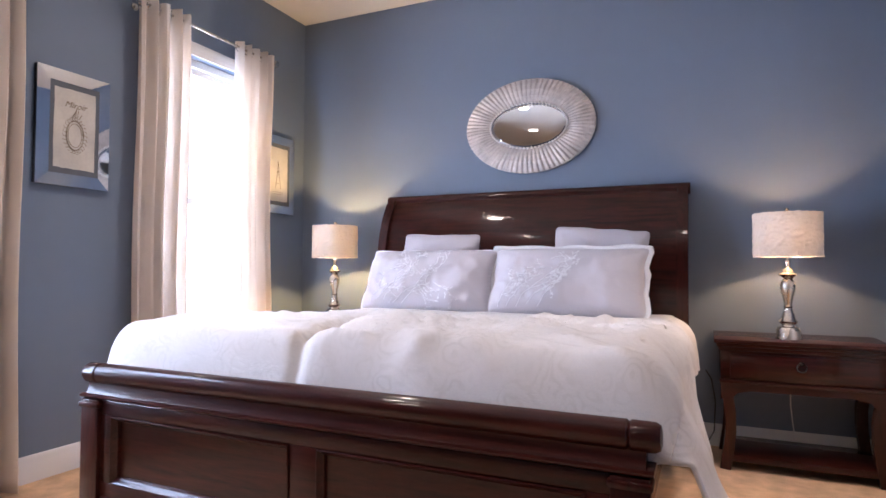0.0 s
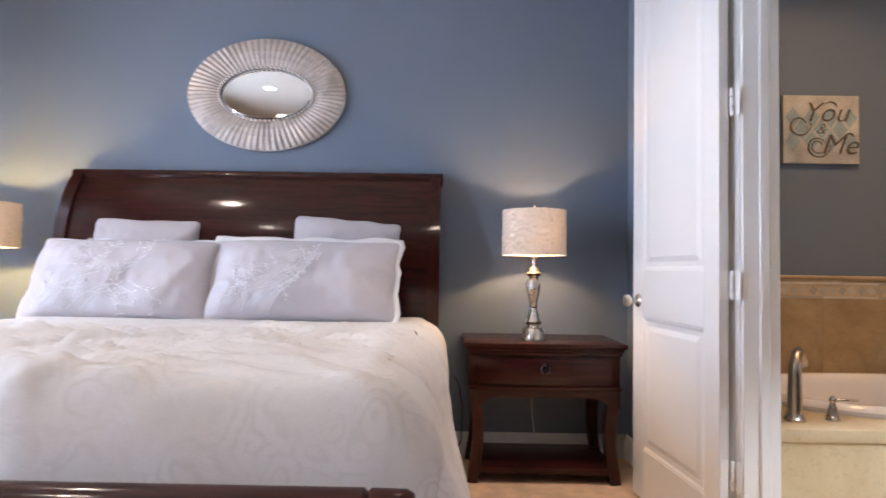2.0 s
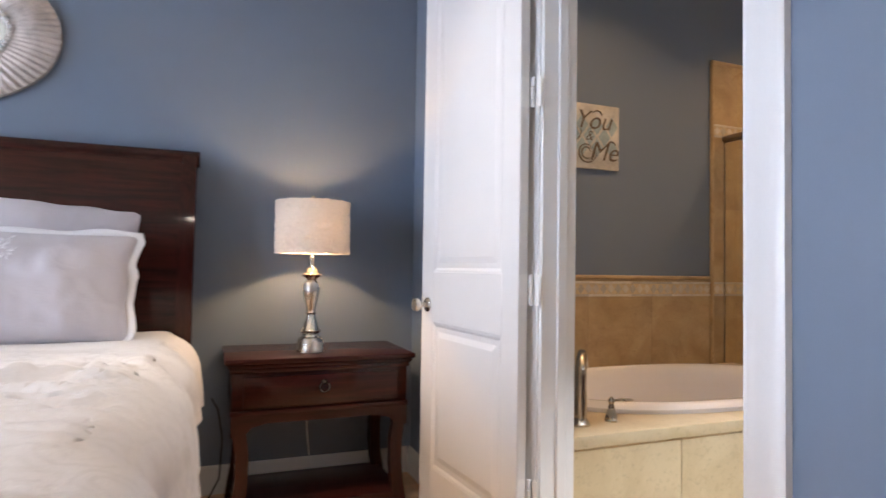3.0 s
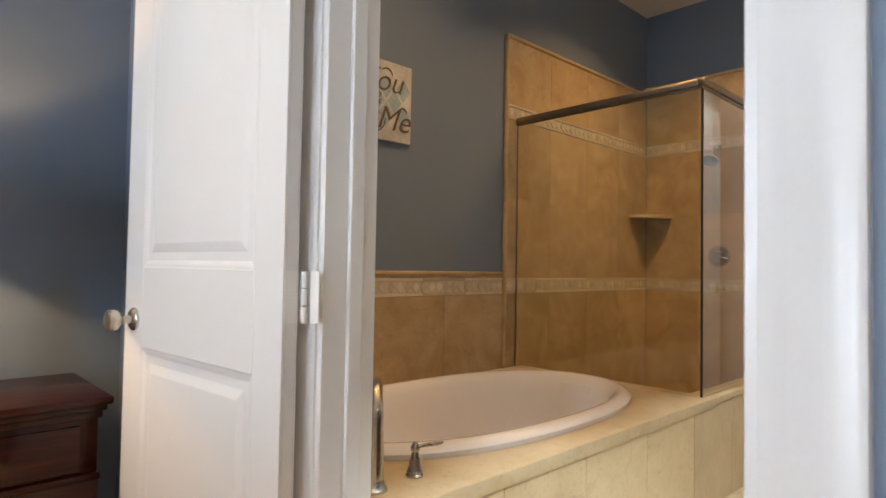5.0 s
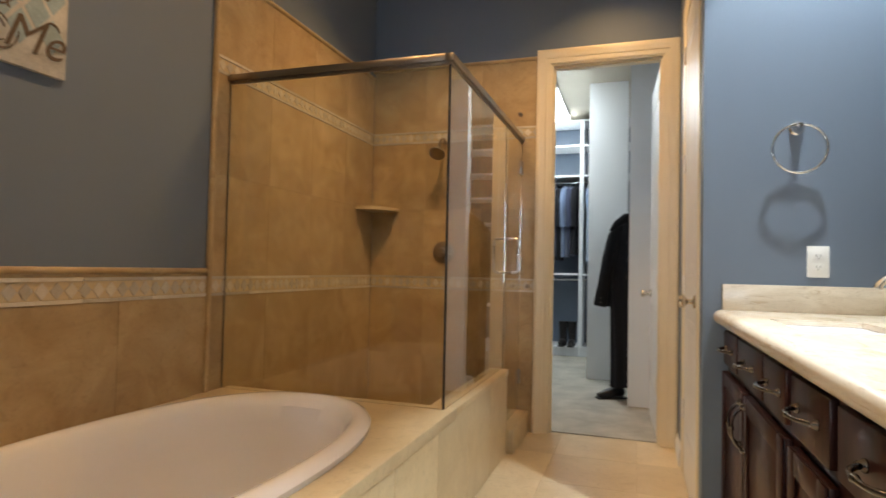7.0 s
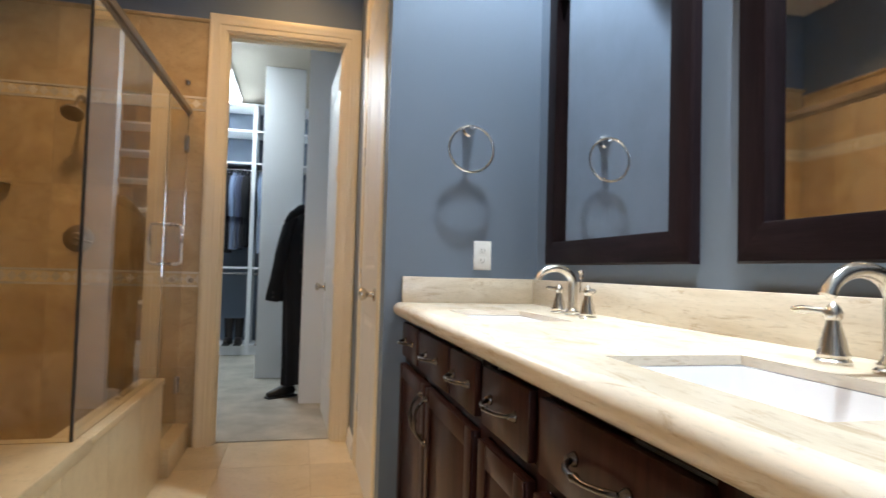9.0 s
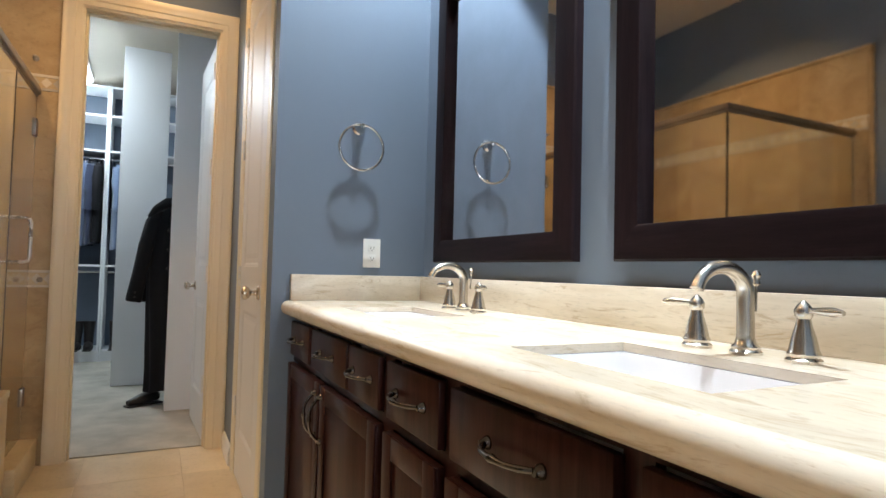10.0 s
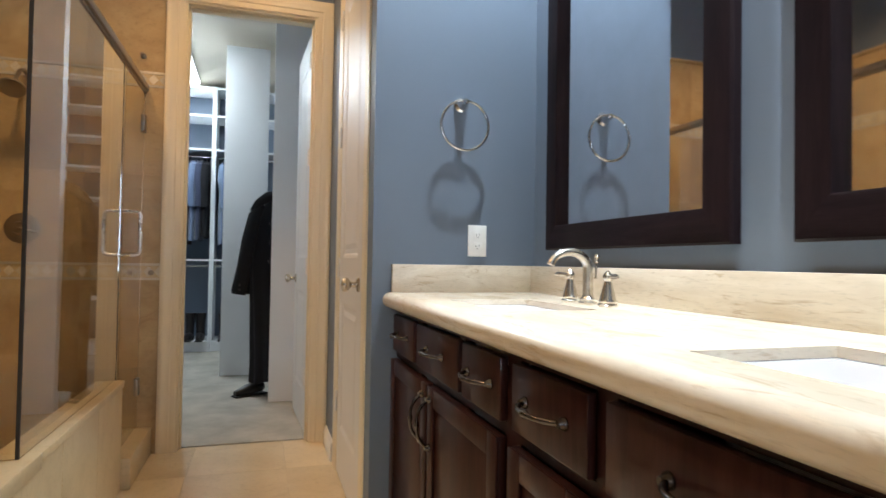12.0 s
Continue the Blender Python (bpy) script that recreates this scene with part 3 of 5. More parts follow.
HB = [(4.30, 0.45), (4.30, 0.75), (4.292, 0.95), (4.298, 1.12), (4.325, 1.27), (4.37, 1.40), (4.42, 1.49), (4.455, 1.535)]
bm = bmesh.new()
prism(bm, curve_band(HB, 0.03), -BHW + 0.06, BHW - 0.06, "x")
part("headboard_panel", bm, MAHOGANY, bed)
for s in (-1, 1):
    bm = bmesh.new()
    x = s * (BHW - 0.03)
    prism(bm, curve_band([(4.30, 0.0)] + HB, 0.075), x - 0.032, x + 0.032, "x")
    bmesh.ops.bevel(bm, geom=[e for e in bm.edges if abs(e.verts[0].co.x - e.verts[1].co.x) < 1e-5], offset=0.007, segments=2, affect="EDGES")
    part("headboard_post", bm, MAHOGANY_UP, bed)
bm = bmesh.new()
tube(bm, [(-BHW - 0.012, 4.462, 1.545), (BHW + 0.012, 4.462, 1.545)], 0.036, 20)
tube(bm, [(-BHW + 0.05, 4.435, 1.503), (BHW - 0.05, 4.435, 1.503)], 0.012, 10)
part("headboard_roll", bm, MAHOGANY, bed)
bar("headboard_rail", bed, MAHOGANY, -BHW + 0.06, BHW - 0.06, 4.28, 4.33, 0.2, 0.46, bev=0.006)

FY, FX = 2.075, 0.03
HW_HEAD, BHW = BHW, 0.985


def shift_x(ob):
    ob.location.x = FX
    return ob


for s in (-1, 1):
    bm = bmesh.new()
    x = s * (BHW - 0.05)
    box(bm, x - 0.045, x + 0.045, FY - 0.045, FY + 0.045, 0.16, 0.575, 0.005)
    box(bm, x - 0.055, x + 0.055, FY - 0.055, FY + 0.055, 0.0, 0.17, 0.008)
    box(bm, x - 0.052, x + 0.052, FY - 0.052, FY + 0.052, 0.545, 0.565, 0.006)
    shift_x(part("footboard_post", bm, MAHOGANY_UP, bed))
bm = bmesh.new()
ends = [(-BHW - 0.02, 0.018), (-BHW - 0.017, 0.030), (-BHW - 0.005, 0.036), (-BHW + 0.05, 0.037), (-BHW + 0.055, 0.032), (-BHW + 0.061, 0.037)]
xs = ends + [(-x, r) for x, r in ends[::-1]]
tube(bm, [(x, FY, 0.661) for x, _ in xs], [r for _, r in xs], 28)
shift_x(part("footboard_roll", bm, MAHOGANY, bed))
bm = bmesh.new()
neck = [(FY - 0.034, 0.590), (FY - 0.027, 0.600), (FY - 0.022, 0.614), (FY - 0.020, 0.632), (FY - 0.022, 0.645), (FY + 0.022, 0.645), (FY + 0.022, 0.590)]
prism(bm, neck, -BHW + 0.015, BHW - 0.015, "x")
shift_x(part("footboard_neck", bm, MAHOGANY, bed))
bm = bmesh.new()
prism(bm, [(FY - 0.030, 0.574), (FY - 0.038, 0.577), (FY - 0.046, 0.583), (FY - 0.046, 0.588), (FY - 0.036, 0.592), (FY + 0.04, 0.592), (FY + 0.04, 0.574)], -BHW - 0.004, BHW + 0.004, "x")
shift_x(part("footboard_ledge", bm, MAHOGANY, bed))
bm = bmesh.new()
for d, bv in (((-BHW + 0.095, BHW - 0.095, FY - 0.03, FY + 0.03, 0.522, 0.574), 0.003), ((-BHW + 0.095, BHW - 0.095, FY - 0.03, FY + 0.03, 0.10, 0.285), 0.003),
              ((-0.05, 0.05, FY - 0.03, FY + 0.03, 0.285, 0.522), 0.002), ((-BHW + 0.095, -BHW + 0.15, FY - 0.03, FY + 0.03, 0.285, 0.522), 0.002),
              ((BHW - 0.15, BHW - 0.095, FY - 0.03, FY + 0.03, 0.285, 0.522), 0.002)):
    box(bm, *d, bv)
shift_x(part("footboard_frame", bm, MAHOGANY, bed))
bm = bmesh.new()
prism(bm, [(FY - 0.03, 0.10), (FY - 0.05, 0.10), (FY - 0.05, 0.212), (FY - 0.045, 0.222), (FY - 0.036, 0.226), (FY - 0.036, 0.233), (FY - 0.03, 0.236)], -BHW + 0.108, BHW - 0.108, "x")
shift_x(part("footboard_plinth", bm, MAHOGANY, bed))
for x0, x1 in ((-BHW + 0.15, -0.05), (0.05, BHW - 0.15)):
    bm = bmesh.new()
    box(bm, x0, x1, FY - 0.008, FY + 0.012, 0.285, 0.522)
    panel = shift_x(part("footboard_panel", bm, MAHOGANY, bed))
    bm = bmesh.new()
    rows = []
    for inset, out_ in ((0.0, 0.034), (0.004, 0.036), (0.009, 0.030), (0.013, 0.022), (0.019, 0.018), (0.022, 0.0085)):
        rows.append([bm.verts.new((u, FY - out_, v)) for u, v in ((x0 + inset, 0.285 + inset), (x1 - inset, 0.285 + inset), (x1 - inset, 0.522 - inset), (x0 + inset, 0.522 - inset))])
    for r0, r1 in zip(rows, rows[1:]):
        for k in range(4):
            bm.faces.new((r0[k], r0[(k + 1) % 4], r1[(k + 1) % 4], r1[k]))
    part("panel_moulding", bm, MAHOGANY, panel)
for s in (-1, 1):
    bar("side_rail", bed, MAHOGANY, s * (BHW - 0.06) - 0.016, s * (BHW - 0.06) + 0.016, FY + 0.046, 4.262, 0.17, 0.40, bev=0.006)

mat = thing("mattress", pose(BX, 3.26, 0.26), "thick white mattress under the duvet", "mattress")
bar("mattress_body", mat, WHITE_COTTON, -0.90, 0.90, -0.98, 1.0, 0.0, 0.45, bev=0.07)


def duvet_shape(u, v):
    """u across from hem to hem, v from the foot to the pillows."""
    y = 2.125 + v * (4.24 - 2.125)
    hang = 0.30 + 0.04 * math.sin(v * 7.0) + 0.46 * max(0.0, 1 - v / 0.34) ** 0.9
    if u < 0.5:
        hang = 0.30
    half = 0.955 if u > 0.5 else 0.875
    total = half + hang
    s = abs(2 * u - 1) * total
    side = 1 if u > 0.5 else -1
    puff = 0.805 + 0.045 * math.exp(-((v - 0.2) / 0.25) ** 2) - 0.03 * v
    r = 0.13
    if s < half - r * 0.3:
        x, z = s, puff
    else:
        a = min((s - half + r * 0.3) / (r * 1.57), 1.0) * math.pi / 2
        rest = max(0.0, s - half + r * 0.3 - r * 1.57)
        x, z = half - r * 0.3 + r * math.sin(a), puff - r * (1 - math.cos(a)) - rest
        x += rest * (0.10 + (0.40 * max(0.0, 1 - v / 0.42) if side > 0 else 0))
    x *= side
    p = Vector((x, y, z))
    fold = noise.noise(Vector((x * 2.0, y * 5.5, 1.7))) * 0.015 + noise.noise(Vector((x * 5.0 + y * 3, y * 13, 4.1))) * 0.010 + noise.noise(Vector((x * 12, y * 20, 2.0))) * 0.0018
    ridge = abs(noise.noise(Vector((x * 1.3 + 4, y * 4.6 + x * 1.2, 9.3))))
    crinkle = abs(noise.noise(Vector((x * 2.6 - y * 1.0, y * 10.0 + x * 3, 5.5))))
    fold += 0.011 * max(0.0, 0.16 - ridge) / 0.16 + 0.006 * max(0.0, 0.10 - crinkle) / 0.10 - 0.008
    near = max(0.0, 1 - v / 0.7) * (0.6 + 0.4 * side)
    patch = min(1.0, max(0.0, 0.55 + 1.3 * noise.noise(Vector((x * 1.4, y * 1.6, 8.8)))))
    r1 = 1 - abs(noise.noise(Vector((x * 1.5 + y * 1.5, y * 8.5 - x * 2.6, 7.7))))
    r2 = 1 - abs(noise.noise(Vector((x * 2.6 - y * 1.2, y * 15.0 - x * 4.0, 2.7))))
    fold += patch * (0.35 + 0.65 * near) * (0.026 * (r1 ** 6 - 0.2) + 0.012 * (r2 ** 7 - 0.2))
    r4 = 1 - abs(noise.noise(Vector((x * 0.9 + 3, y * 6.5 + x * 0.8, 12.1))))
    r5 = 1 - abs(noise.noise(Vector((x * 1.7 - y * 0.6, y * 12.0 + x * 1.6, 3.3))))
    fold += (0.35 + 0.65 * patch) * (0.024 * (r4 ** 5 - 0.25) + 0.014 * (r5 ** 7 - 0.2))
    r3 = 1 - abs(noise.noise(Vector((x * 4.0 - y * 3.0, y * 25.0 - x * 9.0, 6.1))))
    fold += (0.3 + 0.7 * patch) * (0.3 + near) * 0.003 * (r3 ** 6 - 0.2)
    r6 = 1 - abs(noise.noise(Vector((x * 2.6 - y * 1.5, y * 20.0 + x * 4.0, 1.1))))
    r7 = 1 - abs(noise.noise(Vector((x * 7.0 + y * 4.0, y * 34.0 - x * 7.0, 5.9))))
    fold += patch * (0.35 + near) * (0.017 * (r6 ** 8 - 0.15) + 0.003 * (r7 ** 4 - 0.3))
    flat = (1.0 if s < half else 0.6) * (0.8 + 0.2 * math.tanh(4 * (x + 0.1)))
    p.z += fold * flat * (1.0 if v < 0.55 else 1.0 - 0.75 * min(1.0, (v - 0.55) / 0.3))
    p.x += side * (0 if s < half else 0.02 * math.sin(y * 14 + 2 * z) + 0.012 * noise.noise(Vector((y * 9, z * 7, 3))))
    crease = math.exp(-((x + 0.12 + 0.05 * math.sin(y * 5)) / 0.035) ** 2) * max(0.0, 1 - v / 0.35)
    p.z -= 0.05 * crease
    front = max(0.0, 1 - v / 0.035)
    p.z -= 0.24 * front ** 2 * min(1.0, max(0.0, (half + 0.28 - s) / 0.25) + (0.6 if side < 0 else 0.0))
    return p


duvet = thing("duvet", pose(BX, 0, 0), "rumpled grey-beige paisley jacquard duvet drawn over the bed", "duvet")
bm = bmesh.new()
grid(bm, 330, 300, duvet_shape)
solid(part("cover", bm, DUVET, duvet), 0.012, 1.0)


def pillow(name, m, w, h, t, material, label, flange=0.0, sprig=0, seed=0):
    """A stuffed pillow that stands on its lower edge in its own x-z plane and faces -y."""
    rnd = random.Random(seed)
    p = thing(name, m, label, "pillow", "pillows on the bed")
    off = Vector((rnd.random() * 9, rnd.random() * 9, 0))

    def face(u, v, s):
        a, b = 2 * u - 1, 2 * v - 1
        bulge = max(0.0, (1 - abs(a) ** 2.6) * (1 - abs(b) ** 2.6)) ** 0.5
        big = max(abs(a), abs(b))
        soft = big / max(1e-6, (abs(a) ** 20 + abs(b) ** 20)) ** (1 / 20) if big > 0 else 1.0
        sag = 0.035 * noise.noise(Vector((a * 1.8, b * 1.8, 0)) + off)
        x = a * w / 2 * soft * (1 - 0.04 * (1 - b * b) * a * a + sag)
        z = h / 2 + b * h / 2 * (soft if b > 0 else 1.0) * (1 - (0.025 * (1 - a * a) - 1.4 * sag) * b * b * (1 if b > 0 else 0.0))
        wr = 0.022 * noise.noise(Vector((x * 5, z * 7, s)) + off) + 0.018 * (1 - abs(noise.noise(Vector((x * 7 + z * 5, z * 6 - x * 3, s)) + off))) ** 6 * abs(a) + 0.007 * noise.noise(Vector((x * 22, z * 12, s)) + off)
        return Vector((x, s * (t / 2 * bulge + wr * bulge), z))
    bm = bmesh.new()
    for s in (-1, 1):
        grid(bm, 64, 40, lambda u, v, s=s: face(u, v, s))
    bmesh.ops.remove_doubles(bm, verts=bm.verts, dist=0.0006)
    part("cushion", bm, material, p)
    if flange:
        bm = bmesh.new()
        n = 160
        loop = []
        for k in range(n):
            q = 4 * k / n
            i, f = int(q), q - int(q)
            e = ((f, 0), (1, f), (1 - f, 1), (0, 1 - f))[i]
            loop.append((e, k))
        inner, outer = [], []
        for (u, v), k in loop:
            c = face(u, v, -1)
            d = Vector((2 * u - 1, 0, 2 * v - 1))
            d = Vector((d.x if abs(d.x) > 0.99 else 0, 0, d.z if abs(d.z) > 0.99 else 0))
            ww = flange * (1 + 0.05 * math.sin(k * 0.9) + 0.35 * noise.noise(Vector((k * 0.13, seed, 0))))
            inner.append(bm.verts.new(c - d * 0.004))
            outer.append(bm.verts.new(c + d * ww + Vector((0, 0.006 * math.sin(k * 0.55 + seed), 0))))
        for k in range(n):
            bm.faces.new((inner[k], inner[(k + 1) % n], outer[(k + 1) % n], outer[k]))
        solid(part("flange", bm, WHITE_COTTON, p, "white cotton flange round the edge"), 0.004, 0)
    if sprig:
        bm = bmesh.new()

        def on(u, v):
            c = face(min(max(u, 0.01), 0.99), min(max(v, 0.03), 0.97), -1)
            return c + Vector((0, -0.0004, 0))

        def branch(u, v, a, length, r, depth):
            pts, uu, vv, aa = [], u, v, a
            for k in range(9):
                pts.append(on(uu, vv))
                uu += math.cos(aa) * length / 9
                vv += math.sin(aa) * length / 9 * w / h
                aa += rnd.uniform(-0.22, 0.22)
                if depth and k > 1 and k % 2 == 0:
                    branch(uu, vv, aa + rnd.choice((-1, 1)) * rnd.uniform(0.5, 1.1), length * rnd.uniform(0.3, 0.5), r * 0.8, depth - 1)
            tube(bm, pts, [r * (1 - 0.5 * k / 9) for k in range(9)], 5)
            for q in pts[3::2]:
                leaf = [q + Vector((rnd.uniform(-0.012, 0.012), 0, rnd.uniform(-0.012, 0.012))) for _ in range(2)]
                tube(bm, [leaf[0], (leaf[0] + leaf[1]) / 2, leaf[1]], [0.001, 0.0032, 0.001], 5)
        for k in range(sprig):
            branch(0.08 + 0.07 * k, 0.06 + 0.05 * rnd.random(), rnd.uniform(0.55, 1.25), rnd.uniform(0.22, 0.42), 0.0022, 2)
        part("embroidery", bm, WHITE_COTTON, p, "raised white embroidered branches")
    return p


LEAN = -26
pillow("pillow_sham", pose(-1.36, 3.93, 0.783, LEAN), 0.90, 0.425, 0.2, SATIN, "lavender-grey satin pillow sham with white embroidered branches", 0.008, 5, 3)
pillow("pillow_sham", pose(-0.475, 3.93, 0.783, LEAN, 0, -1), 0.92, 0.43, 0.21, SATIN, "lavender-grey satin pillow sham with white embroidered branches", 0.026, 5, 8)
pillow("bed_pillow", pose(-1.36, 4.10, 0.785, LEAN + 6), 0.80, 0.34, 0.16, WHITE_COTTON, "plain white cotton sleeping pillow behind the shams", 0.02, 0, 12)
pillow("bed_pillow", pose(-0.55, 4.07, 0.79, LEAN + 6, 4.0), 0.80, 0.35, 0.16, WHITE_COTTON, "plain white cotton sleeping pillow behind the shams", 0.02, 0, 13)
pillow("square_pillow", pose(-1.40, 4.20, 0.785, -13, 1, 0), 0.58, 0.515, 0.13, SATIN, "lavender-grey square pillow leaning on the headboard", 0, 0, 15)
pillow("square_pillow", pose(-0.34, 4.20, 0.785, -13, 3.5, 0), 0.58, 0.535, 0.13, SATIN, "lavender-grey square pillow leaning on the headboard", 0, 0, 16)


# ---- nightstands and lamps ----
def nightstand(m, label):
    n = thing("nightstand", m, label, "nightstand", "mahogany nightstands")
    W, D, H = 0.40, 0.235, 0.686
    bm = bmesh.new()
    box(bm, -W, W, -D, D, H - 0.022, H, 0.006)
    part("top", bm, MAHOGANY, n)
    bar("top_moulding", n, MAHOGANY, -W + 0.012, W - 0.012, -D + 0.012, D, H - 0.04, H - 0.022, bev=0.006)
    bar("frieze", n, MAHOGANY, -W + 0.022, W - 0.022, -D + 0.022, D, H - 0.06, H - 0.04, bev=0.004)
    bar("carcass", n, MAHOGANY, -W + 0.03, W - 0.03, -D + 0.035, D - 0.01, 0.46, H - 0.06, bev=0.004)
    dr = bar("drawer", n, MAHOGANY, -W + 0.075, W - 0.075, -D + 0.022, -D + 0.036, 0.485, H - 0.075, bev=0.004)
    bm = bmesh.new()
    tube(bm, [(0.021 * math.sin(a), -D + 0.012, 0.558 - 0.021 * math.cos(a)) for a in np.linspace(-2.5, 2.5, 17)], 0.004, 8)
    lathe(bm, [(0.012, 0), (0.012, 0.004), (0.006, 0.01)], 14, pose(0, -D + 0.022, 0.578, 90, 0, 0))
    part("ring_pull", bm, PEWTER, dr, "dark pewter ring pull")
    bm = bmesh.new()
    box(bm, -W + 0.024, W - 0.024, -D + 0.024, -D + 0.036, 0.455, 0.475, 0.004)
    prism(bm, [(-W + 0.03, 0.455), (-W + 0.03, 0.37), (-W + 0.085, 0.375), (-W + 0.11, 0.405), (-W + 0.17, 0.42), (W - 0.17, 0.42), (W - 0.11, 0.405), (W - 0.085, 0.375), (W - 0.03, 0.37), (W - 0.03, 0.455)], -D + 0.028, -D + 0.05, "y")
    part("apron", bm, MAHOGANY, n)
    for sx in (-1, 1):
        for sy in (-1, 1):
            bm = bmesh.new()
            y0 = sy * (D - 0.055)
            path = [(sx * (W - 0.062 + dx), z) for dx, z in ((0.0, 0.47), (0.0, 0.40), (-0.014, 0.30), (-0.014, 0.20), (-0.006, 0.12), (0.004, 0.06), (0.012, 0.0))]
            prism(bm, curve_band(path, 0.052), y0 - 0.026, y0 + 0.026, "y")
            bmesh.ops.bevel(bm, geom=[e for e in bm.edges if abs(e.verts[0].co.y - e.verts[1].co.y) < 1e-5], offset=0.004, segments=1, affect="EDGES")
            part("leg", bm, MAHOGANY_UP, n)
    bar("shelf", n, MAHOGANY, -W + 0.045, W - 0.045, -D + 0.03, D - 0.03, 0.045, 0.082, bev=0.008)
    return n


ns = nightstand(pose(0.712, 4.278, 0), "mahogany nightstand with one drawer and a low shelf")
copy_thing(ns, pose(-2.29, 4.278, 0))


def table_lamp(x, y, label):
    l = thing("table_lamp", pose(x, y, 0.686), label, "table lamp", "pair of bedside lamps")
    bm = bmesh.new()
    lathe(bm, [(0.0, 0), (0.06, 0), (0.062, 0.012), (0.058, 0.02), (0.056, 0.05), (0.048, 0.062), (0.034, 0.066), (0.03, 0.075), (0.042, 0.086), (0.044, 0.094), (0.034, 0.104),
               (0.028, 0.13), (0.02, 0.15), (0.018, 0.165), (0.024, 0.172), (0.018, 0.18), (0.024, 0.21), (0.034, 0.25), (0.037, 0.275), (0.032, 0.30), (0.022, 0.318), (0.026, 0.325),
               (0.042, 0.335), (0.046, 0.343), (0.03, 0.352), (0.026, 0.365), (0.012, 0.378), (0.011, 0.42), (0.0, 0.42)], 28, None, False)
    part("base", bm, NICKEL, l, "turned brushed nickel base")
    bm = bmesh.new()
    rnd = random.Random(4)
    zs = np.linspace(0.435, 0.668, 40)
    rings = []
    for r0 in (0.163, 0.159):
        for z in (zs if r0 > 0.161 else zs[::-1]):
            rings.append((r0, z))
    seg = 144
    vs = []
    for r, z in rings:
        row = []
        for k in range(seg):
            a = 2 * math.pi * k / seg
            rr = r + (0.0045 * noise.noise(Vector((math.cos(a) * 14, math.sin(a) * 14, z * 75))) + 0.004 * abs(noise.noise(Vector((math.cos(a) * 8, math.sin(a) * 8, z * 45)))) if r > 0.161 else 0)
            zz = z + (0.004 * noise.noise(Vector((a * 6, 3, 1))) if z in (zs[0], zs[-1]) else 0)
            row.append(bm.verts.new((rr * math.cos(a), rr * math.sin(a), zz)))
        vs.append(row)
    for a, b in zip(vs, vs[1:] + vs[:1]):
        for k in range(seg):
            bm.faces.new((a[k], a[(k + 1) % seg], b[(k + 1) % seg], b[k]))
    part("shade", bm, SHADE, l, "white nubby drum shade")
    bm = bmesh.new()
    for k in range(3):
        a = 2 * math.pi * k / 3
        tube(bm, [(0, 0, 0.66), (0.160 * math.cos(a), 0.160 * math.sin(a), 0.655)], 0.002, 6)
    tube(bm, [(0, 0, 0.595), (0, 0, 0.672)], 0.003, 6)
    for s in (-1, 1):
        tube(bm, [(0, s * 0.012, 0.42), (0, s * 0.045, 0.47), (0, s * 0.045, 0.56), (0, 0, 0.60)], 0.002, 6)
    part("harp", bm, NICKEL, l)
    bm = bmesh.new()
    lathe(bm, [(0.004, 0.668), (0.009, 0.674), (0.006, 0.68), (0.011, 0.688), (0.006, 0.697), (0.0, 0.699)], 12, None, False)
    part("finial", bm, NICKEL, l)
    return l


lamp_r = table_lamp(*LAMP_R, "lit brushed nickel table lamp with a white drum shade")
copy_thing(lamp_r, pose(*LAMP_L, 0.686))

cord = thing("lamp_cord", pose(0.25, 4.46, 0), "thin dark lamp cord trailing down beside the bed", "cord")
bm = bmesh.new()
tube(bm, [(0.02, 0.02, 0.45), (0.05, 0.0, 0.40), (0.07, -0.05, 0.28), (0.06, -0.1, 0.12), (0.01, -0.12, 0.03), (-0.05, -0.08, 0.006)], 0.004, 6)
part("cable", bm, DARK, cord)
outlet_ns = thing("wall_outlet", pose(0.72, BN, 0.36), "pale wall outlet with a white plug behind the nightstand", "outlet")
bar("cover_plate", outlet_ns, PLASTIC, -0.04, 0.04, -0.006, 0.0, -0.02, 0.06, bev=0.002)
bm = bmesh.new()
tube(bm, [(-0.01, -0.02, 0.0), (-0.012, -0.03, -0.08), (0.0, -0.03, -0.2), (0.02, -0.03, -0.34)], 0.003, 6)
part("plug_cord", bm, PLASTIC, outlet_ns)


# ---- things on the bedroom walls ----
mir = thing("oval_mirror", pose(-0.83, BN, 2.03), "oval wall mirror with a pleated silver-leaf sunburst frame", "mirror")
A, B = 0.455, 0.325
a0, b0 = 0.27, 0.155
bm = bmesh.new()
NS = 288


def frame_point(u, k):
    a = 2 * math.pi * k / NS
    pleat = 1.0 if (k // 2) % 2 else -1.0
    d = 0.012 + 0.03 * math.sin(math.pi * min(u * 0.75 + 0.12, 1.0))
    d += 0.0017 * pleat * (0.4 + u) * (1 if 0 < u < 1 else 0.3)
    return Vector(((a0 + (A - a0) * u) * math.cos(a) * (1 + 0.004 * pleat * u), -d, (b0 + (B - b0) * u) * math.sin(a) * (1 + 0.004 * pleat * u)))


